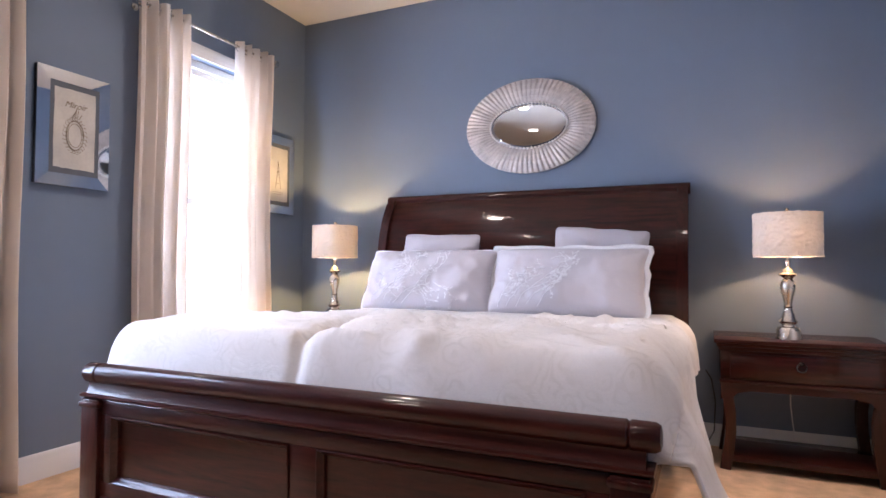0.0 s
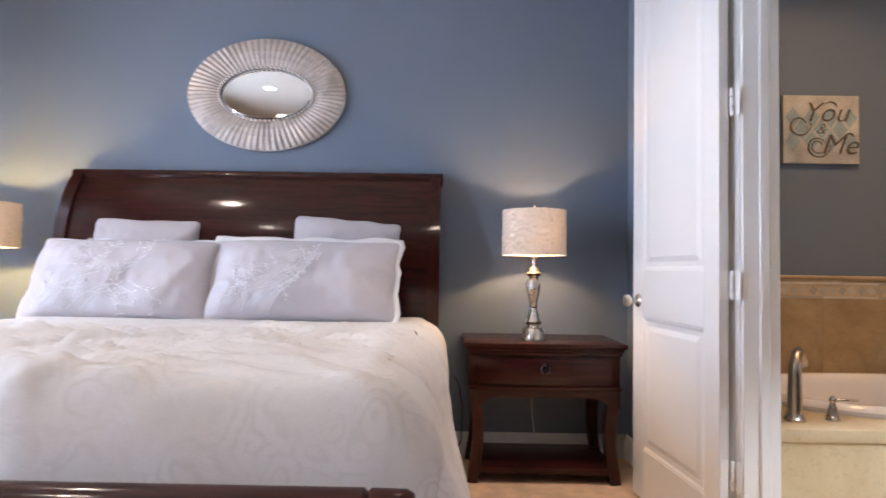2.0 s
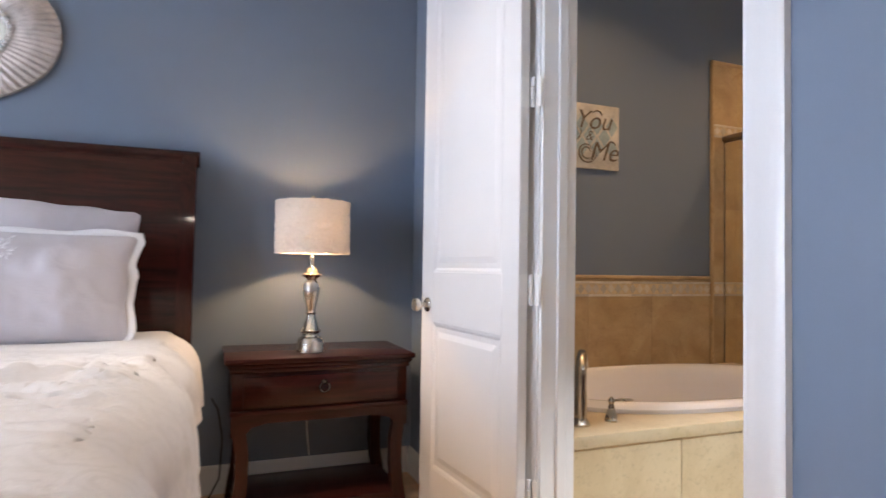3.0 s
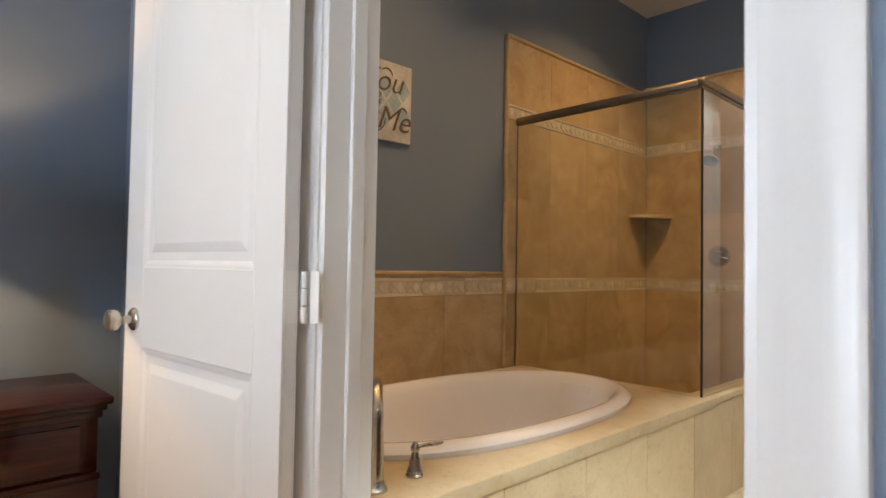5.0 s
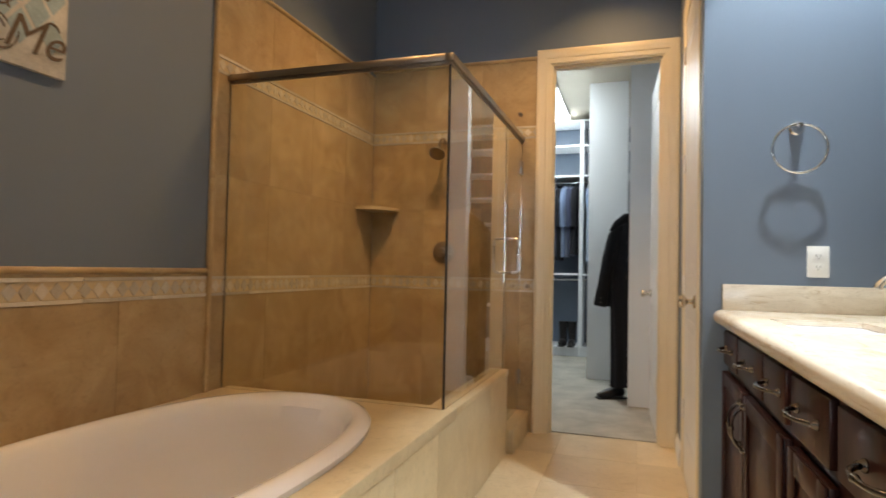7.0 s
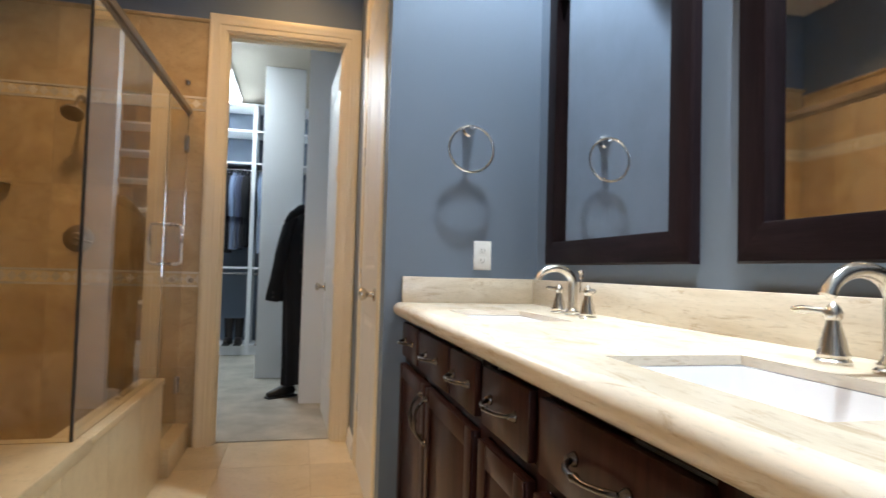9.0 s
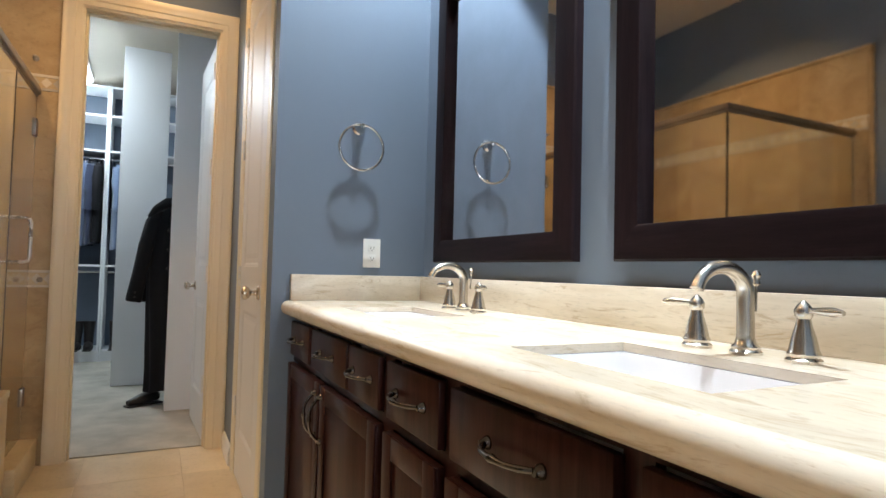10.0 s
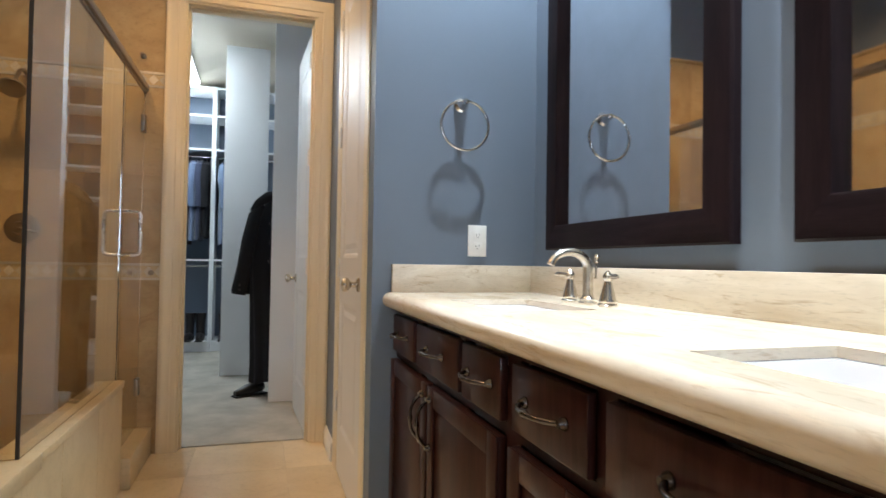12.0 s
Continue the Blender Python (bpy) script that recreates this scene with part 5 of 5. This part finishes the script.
bm = bmesh.new()
plate_with_openings(bm, x_cuts, y_cuts, t0, COUNTER, {(1, 1), (3, 1)})
part("slab", bm, COUNTER_STONE, top, smooth=False)
bm = bmesh.new()
prism(bm, [(CF - ed - 0.02, COUNTER - 2 * ed), (CF - ed, COUNTER - 2 * ed)] + [(CF - ed + ed * math.sin(a), COUNTER - ed - ed * math.cos(a)) for a in np.linspace(0.1, math.pi, 14)] + [(CF - ed, t0 - 0.0005), (CF - ed - 0.02, t0 - 0.0005)], TW + 0.002, VE - 0.001, "x")
part("bullnose_edge", bm, COUNTER_STONE, top)
bar("backsplash", top, COUNTER_STONE, TW + 0.002, VE - 0.022, TS + 0.001, TS + 0.026, COUNTER, COUNTER + 0.1, bev=0.002)
bar("side_splash", top, COUNTER_STONE, VE - 0.021, VE - 0.001, TS + 0.001, CF - 0.03, COUNTER, COUNTER + 0.1, bev=0.002)
for sx, sy in SINKS:
    s = thing("sink", pose(sx, sy, t0), "white rectangular undermount sink basin", "sink", "undermount sinks")
    bm = bmesh.new()
    rows = []
    for gx, gy, z in ((0.012, 0.012, -0.001), (-0.003, -0.003, -0.001), (-0.008, -0.008, -0.02), (-0.014, -0.014, -0.07), (-0.03, -0.025, -0.115), (-0.07, -0.05, -0.128)):
        rows.append([bm.verts.new((x, y, z)) for x, y in oval(0, 0, SW + gx, SD + gy, 56, 9.0)])
    for a, b in zip(rows, rows[1:]):
        for k in range(56):
            bm.faces.new((a[k], a[(k + 1) % 56], b[(k + 1) % 56], b[k]))
    bm.faces.new(rows[-1])
    part("bowl", bm, PORCELAIN, s)
    bm = bmesh.new()
    lathe(bm, [(0.0, 0), (0.022, 0), (0.022, 0.003), (0.012, 0.005), (0.0, 0.005)], 18, Matrix.Translation((0, 0, -0.1275)), False)
    part("drain", bm, CHROME, s)


def basin_faucet(x, y):
    f = thing("basin_faucet", pose(x, y, COUNTER), "brushed nickel widespread faucet with an arched spout and two levers", "faucet", "vanity faucets")
    bm = bmesh.new()
    pts = spout_path(0.142, 0.115)
    n = len(pts)
    tube(bm, pts, [0.0142 - 0.0048 * k / n for k in range(n - 2)] + [0.0105, 0.0112], 18)
    lathe(bm, [(0.0, 0), (0.025, 0), (0.026, 0.005), (0.0215, 0.009), (0.0225, 0.013), (0.017, 0.018), (0.0145, 0.026)], 22, None, False)
    part("spout", bm, NICKEL, f)
    bm = bmesh.new()
    tube(bm, [(0, -0.024, 0.07), (0, -0.026, 0.115)], 0.0028, 8)
    lathe(bm, [(0.003, 0.112), (0.007, 0.116), (0.005, 0.122), (0.008, 0.13), (0.004, 0.138), (0.0, 0.139)], 12, Matrix.Translation((0, -0.026, 0)), False)
    part("lift_rod", bm, NICKEL, f)
    for s in (-1, 1):
        bm = bmesh.new()
        lever(bm, s * 0.097, 0, 0, s * 0.98, 0.2, 0.066)
        part("lever_valve", bm, NICKEL, f)
    return f


f1 = basin_faucet(1.93, 1.865)
copy_thing(f1, pose(2.92, 1.865, COUNTER))


def vanity_mirror(x0, x1, z0, z1, w=0.085):
    p = thing("vanity_mirror", pose((x0 + x1) / 2, TS, (z0 + z1) / 2), "large wall mirror in a broad espresso wood frame", "mirror", "vanity mirrors")
    a, b = (x1 - x0) / 2, (z1 - z0) / 2
    prof = [(0, 0.001), (0, 0.022), (0.005, 0.028), (w - 0.006, 0.034), (w - 0.001, 0.031), (w, 0.006)]
    corners = [(-1, -1), (1, -1), (1, 1), (-1, 1)]
    for k in range(4):
        bm = bmesh.new()
        rows = []
        for cx, cz in (corners[k], corners[(k + 1) % 4]):
            rows.append([bm.verts.new((cx * (a - u), v, cz * (b - u))) for u, v in prof])
        for q in range(len(prof) - 1):
            bm.faces.new((rows[0][q], rows[0][q + 1], rows[1][q + 1], rows[1][q]))
        part("frame_side", bm, ESPRESSO_H if k % 2 == 0 else ESPRESSO_V, p)
    bar("mirror_glass", p, MIRROR, -a + w - 0.01, a - w + 0.01, 0.001, 0.006, -b + w - 0.01, b - w + 0.01)
    return p


vanity_mirror(2.525, 3.40, 1.083, 2.2)
vanity_mirror(1.512, 2.372, 1.083, 2.2)

ring = thing("towel_ring", pose(VE, 2.03, 1.615), "brushed nickel towel ring hanging empty on the wall", "towel ring")
bm = bmesh.new()
lathe(bm, [(0.0, 0), (0.027, 0), (0.027, 0.006), (0.022, 0.012), (0.016, 0.02), (0.012, 0.04), (0.014, 0.05), (0.010, 0.058), (0.0, 0.06)], 22, pose(0, 0, 0, 0, -90, 0), False)
part("mount", bm, CHROME, ring)
bm = bmesh.new()
tube(bm, [(-0.05, 0.09 * math.sin(a), -0.085 + 0.09 * math.cos(a)) for a in np.linspace(0, 2 * math.pi, 49)[:-1]], 0.0054, 10, True)
part("ring", bm, CHROME, ring)

out = thing("wall_outlet", pose(VE, 1.96, 1.115), "white duplex wall outlet above the backsplash", "outlet")
bar("cover_plate", out, PLASTIC, -0.006, 0.0, -0.036, 0.036, -0.058, 0.058, bev=0.002)
for z in (-0.02, 0.02):
    so = bar("socket", out, PLASTIC, -0.009, -0.0062, -0.017, 0.017, z - 0.014, z + 0.014, bev=0.001)
    for y in (-0.006, 0.006):
        bar("slot", so, DARK, -0.0096, -0.0091, y - 0.001, y + 0.001, z - 0.003, z + 0.006)
    bar("slot", so, DARK, -0.0096, -0.0091, -0.002, 0.002, z - 0.010, z - 0.006)

for hy, hz, hr in ((3.345, 2.105, 0.016), (3.28, 0.955, 0.014)):
    hk = thing("wall_hook", pose(TE - 0.009, hy, hz), "small brass robe hook on the travertine tiles", "hook", "shower wall hooks")
    bm = bmesh.new()
    lathe(bm, [(0.0, 0), (hr, 0), (hr, 0.004), (0.006, 0.008), (0.006, 0.026), (0.011, 0.032), (0.0, 0.036)], 14, pose(0, 0, 0, 0, -90, 0), False)
    part("knob", bm, BRONZE, hk)

# ---- sign over the tub ----
sign = thing("wall_sign", pose(2.283, TN, 1.85), "square whitewashed wooden sign with faded harlequin diamonds and brown script", "sign")
bm = bmesh.new()
box(bm, -0.21, 0.21, -0.022, -0.001, -0.19, 0.19, 0.004)
for v in bm.verts:
    v.co.x += 0.004 * noise.noise(Vector((v.co.z * 30, 1, 0)))
part("board", bm, SIGN_BOARD, sign)
bm = bmesh.new()
for i in range(-4, 5):
    for j in range(-3, 4):
        if (i + j) % 2 == 0:
            cx, cz, a, b = i * 0.052, j * 0.066, 0.042, 0.058
            pts = [(cx - a, cz), (cx, cz - b), (cx + a, cz), (cx, cz + b)]
            if all(abs(p[0]) < 0.206 and abs(p[1]) < 0.184 for p in pts):
                bm = bmesh.new()
                prism(bm, pts, -0.0232, -0.0222, "y")
                part("diamond", bm, SIGN_BLUE, sign, "faded duck-egg diamond", smooth=False)

for body, size, x, z in (("You", 0.155, 0.02, 0.09), ("&", 0.085, -0.005, 0.0), ("Me", 0.16, 0.095, -0.09)):
    text_mesh(body, size, pose(x, -0.0242, z, 90, 0, 0), "lettering", SIGN_INK, sign, 0.001, "brown painted script", -0.0008)
for cx, cz, r, a0_, a1_ in ((-0.12, 0.02, 0.062, 0.4, 6.6), (-0.02, -0.095, 0.068, 0.7, 6.4), (-0.02, -0.095, 0.04, 0.2, 5.4), (0.06, 0.115, 0.045, 0.3, 2.6), (0.16, -0.05, 0.035, 0.4, 2.8)):
    bm = bmesh.new()
    tube(bm, [(cx + r * (0.6 + 0.4 * q) * math.cos(a0_ + (a1_ - a0_) * q), -0.0245, cz + r * (0.6 + 0.4 * q) * math.sin(a0_ + (a1_ - a0_) * q)) for q in np.linspace(0, 1, 28)], [0.0018 + 0.0022 * math.sin(math.pi * q) for q in np.linspace(0, 1, 28)], 6)
    part("flourish", bm, SIGN_INK, sign, "brown painted flourish")


# ---- closet ----
tower = thing("closet_tower", pose(7.3, 2.87, 0), "tall white closet shelf tower with a plain side", "closet tower")
bar("side_panel", tower, CLOSET_WHITE, -0.30, -0.28, -0.185, 0.185, 0.01, 2.93, bev=0.002)
bar("side_panel", tower, CLOSET_WHITE, 0.28, 0.30, -0.185, 0.185, 0.01, 2.93, bev=0.002)
bar("back_panel", tower, CLOSET_WHITE, -0.28, 0.28, -0.185, -0.175, 0.01, 2.93)
for z in (0.09, 0.5, 0.95, 1.4, 1.85, 2.3, 2.9):
    bar("shelf", tower, CLOSET_WHITE, -0.279, 0.279, -0.174, 0.183, z, z + 0.02)


def shelf_bay(y0, y1, heights, rods, label):
    h = (y1 - y0) / 2
    u = thing("closet_shelving", pose(8.72, (y0 + y1) / 2, 0), label, "shelving", "built-in closet shelving")
    for s in (-1, 1):
        bar("upright", u, CLOSET_WHITE, -0.22, 0.22, s * h - (0.02 if s > 0 else 0), s * h + (0 if s > 0 else 0.02), 0.004, 2.96)
    for z in heights:
        bar("shelf", u, CLOSET_WHITE, -0.22, 0.22, -h + 0.021, h - 0.021, z - 0.022, z)
    for z in rods:
        bm = bmesh.new()
        tube(bm, [(-0.08, -h + 0.021, z), (-0.08, h - 0.021, z)], 0.014, 10)
        part("hanging_rod", bm, CHROME, u)
    bar("toe_board", u, CLOSET_WHITE, -0.2, -0.18, -h + 0.021, h - 0.021, 0.005, 0.10)
    return u


shelf_bay(3.26, 3.98, (0.125, 1.03, 2.26, 2.64, 2.955), (0.95, 2.18), "white closet shelving bay with hanging rods and shirts")
shelf_bay(2.55, 3.255, (0.125, 1.03, 2.26, 2.64, 2.955), (0.95, 2.18), "white closet shelving bay with hanging rods and shirts")
shelf_bay(1.84, 2.545, (0.125, 0.6, 1.03, 1.35, 1.67, 2.0, 2.32, 2.64, 2.955), (), "white closet shelving bay with many open shelves")
bar_n = thing("closet_shelving", pose(7.6, 3.8, 0), "white closet shelf with a hanging rod along the wall", "shelving", "built-in closet shelving")
bar("shelf", bar_n, CLOSET_WHITE, -0.8, 0.85, -0.02, 0.2, 2.24, 2.262)


def garment(x, y, z, w, length, material, label, seed):
    """A shirt on a hanger, that hangs from a rod running along y."""
    rnd = random.Random(seed)
    g = thing("hanging_shirt", pose(x, y, z), label, "shirt", "clothes in the closet")

    def f(u, v):
        a = 2 * math.pi * u
        drop = v * length
        half = w * (0.18 + 0.82 * min(1, (v / 0.09) ** 0.6)) / 2 * (1 + 0.06 * v)
        t = 0.02 + 0.028 * min(1, v / 0.1)
        rip = 0.010 * math.sin(a * 5 + seed + 3 * v) * v
        return Vector((half * math.cos(a), (t + rip) * math.sin(a), -0.035 - drop - (0.0 if v > 0.12 else 0.09 * (abs(math.cos(a)) - 1) * (1 - v / 0.12)) * 0.6))
    bm = bmesh.new()
    grid(bm, 28, 20, f)
    bmesh.ops.remove_doubles(bm, verts=bm.verts, dist=0.0005)
    part("body", bm, material, g)
    for s in (-1, 1):
        bm = bmesh.new()
        tube(bm, [(s * w * 0.40, 0, -0.10), (s * w * 0.52, 0.01, -0.24), (s * w * 0.54, rnd.uniform(-0.02, 0.02), -0.40), (s * w * 0.53, 0.0, -0.56)], [0.05, 0.048, 0.042, 0.036], 10)
        part("sleeve", bm, material, g)
    bm = bmesh.new()
    tube(bm, [(-w * 0.4, 0, -0.10), (0, 0, -0.035), (w * 0.4, 0, -0.10)], 0.004, 6)
    tube(bm, [(0, 0, -0.035), (0, 0, 0.0), (0.012, 0, 0.022), (0, 0, 0.03), (-0.012, 0, 0.02)], 0.002, 6)
    part("hanger", bm, PLASTIC, g)
    return g


rnd = random.Random(5)
tones = [(BLACK_WOOL, "black"), (NAVY, "navy"), (SLATE, "slate blue"), (BLACK_WOOL, "black"), (SLATE, "slate blue"), (NAVY, "navy")]
for k, y in enumerate((3.34, 3.41, 3.47, 3.54, 3.62, 3.70, 3.02, 3.09, 3.15, 2.95)):
    mt, tone = tones[k % 6]
    garment(8.64, y, 2.166, 0.40, rnd.uniform(0.72, 0.95), mt, f"{tone} cotton shirt on a white hanger", k)


def boot(x, y, turn):
    b = thing("boot", pose(x, y, 0.125, 0, 0, turn), "black leather ankle boot on the low closet shelf", "boot", "boots in the closet")
    bm = bmesh.new()
    tube(bm, [(0, 0, 0.02), (0, 0, 0.10), (-0.005, 0, 0.2), (-0.01, 0, 0.3)], [0.045, 0.045, 0.05, 0.058], 14)
    tube(bm, [(0, 0, 0.05), (0.08, 0, 0.045), (0.15, 0, 0.035), (0.19, 0, 0.03)], [0.044, 0.042, 0.038, 0.02], 12)
    part("upper", bm, LEATHER, b)
    bar("sole", b, DARK, -0.05, 0.20, -0.04, 0.04, 0.0, 0.018, bev=0.006)
    return b


b1 = boot(8.60, 3.36, 180)
for y, a in ((3.47, 176), (3.70, 184), (3.12, 178), (3.80, 180)):
    copy_thing(b1, pose(8.60, y, 0.125, 0, 0, a))

coat = thing("long_coat", pose(6.16, 2.635, 0), "long black wool coat hanging on the end of the closet wall", "coat")


def coat_f(u, v):
    """A coat on a hook: narrow collar, sloping shoulder, straight skirt with soft pleats."""
    a = 2 * math.pi * u
    z = 1.50 - v * 1.38
    back = 0.05 + 0.07 * min(1, (v / 0.05) ** 0.7)
    front_ = 0.04 + 0.105 * min(1, (v / 0.14) ** 0.8) + (0.03 * v if v < 0.62 else 0.019 - 0.03 * (v - 0.62))
    half = front_ if math.cos(a) > 0 else back
    t = 0.05 + 0.05 * min(1, v / 0.1) + 0.02 * v
    pleat = 0.014 * v * math.sin(9 * a + 2.5 * v) + 0.006 * noise.noise(Vector((6 * u, 7 * v, 2)))
    return Vector(((t + pleat) * math.sin(a), (half + pleat) * math.cos(a) + 0.008 * math.sin(6 * v), z + 0.012 * math.sin(3 * a) * v))


bm = bmesh.new()
grid(bm, 72, 40, coat_f)
bmesh.ops.remove_doubles(bm, verts=bm.verts, dist=0.0005)
part("body", bm, BLACK_WOOL, coat)
for dx, flare in ((-0.05, 0.0), (0.07, -0.03)):
    bm = bmesh.new()
    tube(bm, [(dx + 0.03, 0.09, 1.44), (dx, 0.14, 1.36), (dx - 0.01, 0.18 + flare, 1.18), (dx - 0.012, 0.212 + flare, 0.98), (dx - 0.012, 0.243 + flare, 0.80), (dx - 0.012, 0.247 + flare, 0.775)], [0.032, 0.05, 0.052, 0.05, 0.055, 0.05], 16)
    sleeve = part("sleeve", bm, BLACK_WOOL, coat)
    for k in range(2):
        bm = bmesh.new()
        lathe(bm, [(0.0, 0.004), (0.008, 0.003), (0.009, 0.0), (0.0, -0.003)], 10, pose(dx - 0.068, 0.238 + flare, 0.81 + 0.035 * k, 0, -90, 0), False)
        part("cuff_button", bm, DARK, sleeve)
bm = bmesh.new()
tube(bm, [(-0.05, 0.17, 1.40), (-0.075, 0.12, 1.455), (-0.08, 0.05, 1.505), (-0.06, -0.03, 1.52), (0.0, -0.04, 1.50)], [0.012, 0.03, 0.038, 0.034, 0.02], 12)
part("collar", bm, BLACK_WOOL, coat)
for z in (1.02, 1.16, 1.30):
    bm = bmesh.new()
    lathe(bm, [(0.0, 0.005), (0.011, 0.004), (0.012, 0.0), (0.0, -0.003)], 12, pose(-0.108, 0.03, z, 0, -90, 0), False)
    part("button", bm, LEATHER, coat, "black horn button")
bm = bmesh.new()
tube(bm, [(-0.11, 0.0, 1.53), (-0.02, 0.0, 1.56), (0.0, 0.0, 1.50)], 0.006, 8)
part("hook", bm, NICKEL, coat)
shoe = thing("dark_shoe", pose(6.2, 2.78, 0.006, 0, 0, 120), "dark leather shoe on the closet carpet", "shoe")
bm = bmesh.new()
tube(bm, [(-0.1, 0, 0.05), (-0.03, 0, 0.06), (0.05, 0, 0.04), (0.13, 0, 0.03)], [0.03, 0.045, 0.038, 0.02], 12)
part("upper", bm, LEATHER, shoe)
bar("sole", shoe, DARK, -0.12, 0.14, -0.04, 0.04, 0.0, 0.012, bev=0.004)

fix = thing("fluorescent_fixture", pose(7.4, 3.55, CEIL), "lit white fluorescent wrap fixture on the closet ceiling", "ceiling light")
bar("housing", fix, TRIM, -1.23, 1.23, -0.13, 0.13, -0.03, 0.0, bev=0.004)
bm = bmesh.new()
prism(bm, [(-0.12, -0.031)] + [(0.12 * math.cos(a), -0.031 - 0.045 * math.sin(a)) for a in np.linspace(math.pi, 0, 10)], -1.22, 1.22, "x")
part("diffuser", bm, FLUORESCENT, fix, "glowing ribbed diffuser")

# ---- tiles ----
tile_meshes = {}


def tile_mesh(w, h, d, material, key):
    k = (round(w, 4), round(h, 4), d, key)
    if k not in tile_meshes:
        bm = bmesh.new()
        box(bm, -w / 2 + 0.0005, w / 2 - 0.0005, -d, 0, -h / 2 + 0.0005, h / 2 - 0.0005, 0.0006, 1)
        tile_meshes[k] = mesh_of("tile", bm, material, False)
    return tile_meshes[k]


def lay(parent, m, w, h, material, key, d=0.009, name="tile"):
    ob = new(name, tile_mesh(w, h, d, material, key))
    ob.parent = parent
    ob.matrix_basis = m
    return ob


def tiled_field(name, label, place, spans, bands):
    """Tiles on a wall. place(a) gives the pose on the wall of a point a along it; spans: (a0, a1, z0, z1); bands: z ranges of small diamonds."""
    t = tagged(new(name), label, "tiling", "", "structure")
    for a0_, a1_, z0, z1 in spans + bands:
        bmg = bmesh.new()
        box(bmg, -(a1_ - a0_) / 2, (a1_ - a0_) / 2, -0.006, -0.001, z0, z1)
        g_ = part("grout", bmg, GROUT, t)
        g_.matrix_basis = place((a0_ + a1_) / 2)
    for a0_, a1_, z0, z1 in spans:
        n = max(1, round((a1_ - a0_) / 0.42))
        rows_ = max(1, round((z1 - z0) / 0.42))
        w, h = (a1_ - a0_) / n, (z1 - z0) / rows_
        for i in range(n):
            for j in range(rows_):
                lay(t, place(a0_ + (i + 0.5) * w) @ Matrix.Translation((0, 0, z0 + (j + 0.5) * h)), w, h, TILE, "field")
    for a0_, a1_, z0, z1 in bands:
        n = max(1, round((a1_ - a0_) / 0.30))
        w = (a1_ - a0_) / n
        for i in range(n):
            for zc, hh in ((z0 + 0.007, 0.014), (z1 - 0.007, 0.014)):
                lay(t, place(a0_ + (i + 0.5) * w) @ Matrix.Translation((0, 0, zc)), w, hh, TILE_PALE, "edge", 0.012, "band_strip")
            lay(t, place(a0_ + (i + 0.5) * w) @ Matrix.Translation((0, 0, (z0 + z1) / 2)), w, z1 - z0 - 0.028, TILE_DECK, "bandfield", 0.008, "band_tile")
        m_ = max(1, round((a1_ - a0_) / 0.052))
        ww, zc, hh = (a1_ - a0_) / m_, (z0 + z1) / 2, (z1 - z0 - 0.03) / 2
        key = ("diamond", round(ww, 4), round(hh, 4))
        if key not in tile_meshes:
            bm_ = bmesh.new()
            prism(bm_, [(-ww * 0.46, 0), (0, -hh * 0.95), (ww * 0.46, 0), (0, hh * 0.95)], -0.0105, -0.004, "y")
            tile_meshes[key] = mesh_of("diamond", bm_, TILE_PALE, False)
        for i in range(m_):
            ob = new("diamond", tile_meshes[key])
            ob.parent = t
            ob.matrix_basis = place(a0_ + (i + 0.5) * ww) @ Matrix.Translation((0, 0, zc))
    return t


def north_at(a):
    return pose(a, TN, 0)


def east_at(a):
    return pose(TE, a, 0, 0, 0, -90)


BAND1, BAND2, TOPT = (0.915, 1.005), (1.94, 2.025), 2.415
tiled_field("tiling_tub", "honed golden travertine tiles with a diamond border above the tub", north_at,
            [(TW + 0.0, 3.215, DECK, BAND1[0]), (TW, 3.215, BAND1[1], 1.018)], [(TW, 3.215, *BAND1)])
tiled_field("tiling_shower_back", "honed golden travertine shower tiles with two diamond borders", north_at,
            [(3.25, TE - 0.01, 0.02, BAND1[0]), (3.25, TE - 0.01, BAND1[1], BAND2[0]), (3.25, TE - 0.01, BAND2[1], TOPT)], [(3.25, TE - 0.01, *BAND1), (3.25, TE - 0.01, *BAND2)])
tiled_field("tiling_shower_end", "honed golden travertine shower tiles with two diamond borders", east_at,
            [(3.215, TN - 0.01, 0.0, BAND1[0]), (3.215, TN - 0.01, BAND1[1], BAND2[0]), (3.215, TN - 0.01, BAND2[1], TOPT + 0.05)], [(3.215, TN - 0.01, *BAND1), (3.215, TN - 0.01, *BAND2)])
for nm, pts in (("pencil_trim_tub", [(TW, TN - 0.006, 1.028), (3.215, TN - 0.006, 1.028)]), ("pencil_trim_upright", [(3.232, TN - 0.008, DECK), (3.232, TN - 0.008, TOPT + 0.012)]),
                ("pencil_trim_top", [(3.232, TN - 0.008, TOPT + 0.012), (TE, TN - 0.008, TOPT + 0.012)]), ("pencil_trim_end", [(TE - 0.008, 3.215, TOPT + 0.062), (TE - 0.008, TN, TOPT + 0.062)])):
    bm = bmesh.new()
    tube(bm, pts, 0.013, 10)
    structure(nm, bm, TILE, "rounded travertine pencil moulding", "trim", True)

TS_ = 0.46
nx, ny = 9, 5
for i in range(nx):
    for j in range(ny):
        xa, ya = 1.31 + i * TS_, TS - 0.1 + 0.24 + j * TS_ - 0.2
        xb, yb = min(xa + TS_, 5.0), min(ya + TS_, KY + 0.1)
        if xb - xa < 0.03 or yb - ya < 0.03:
            continue
        ob = new("tile", tile_mesh(xb - xa, yb - ya, 0.006, TILE_FLOOR, "floor"))
        ob.parent = floor_bath
        ob.matrix_basis = pose((xa + xb) / 2, (ya + yb) / 2, -0.006, -90, 0, 0)
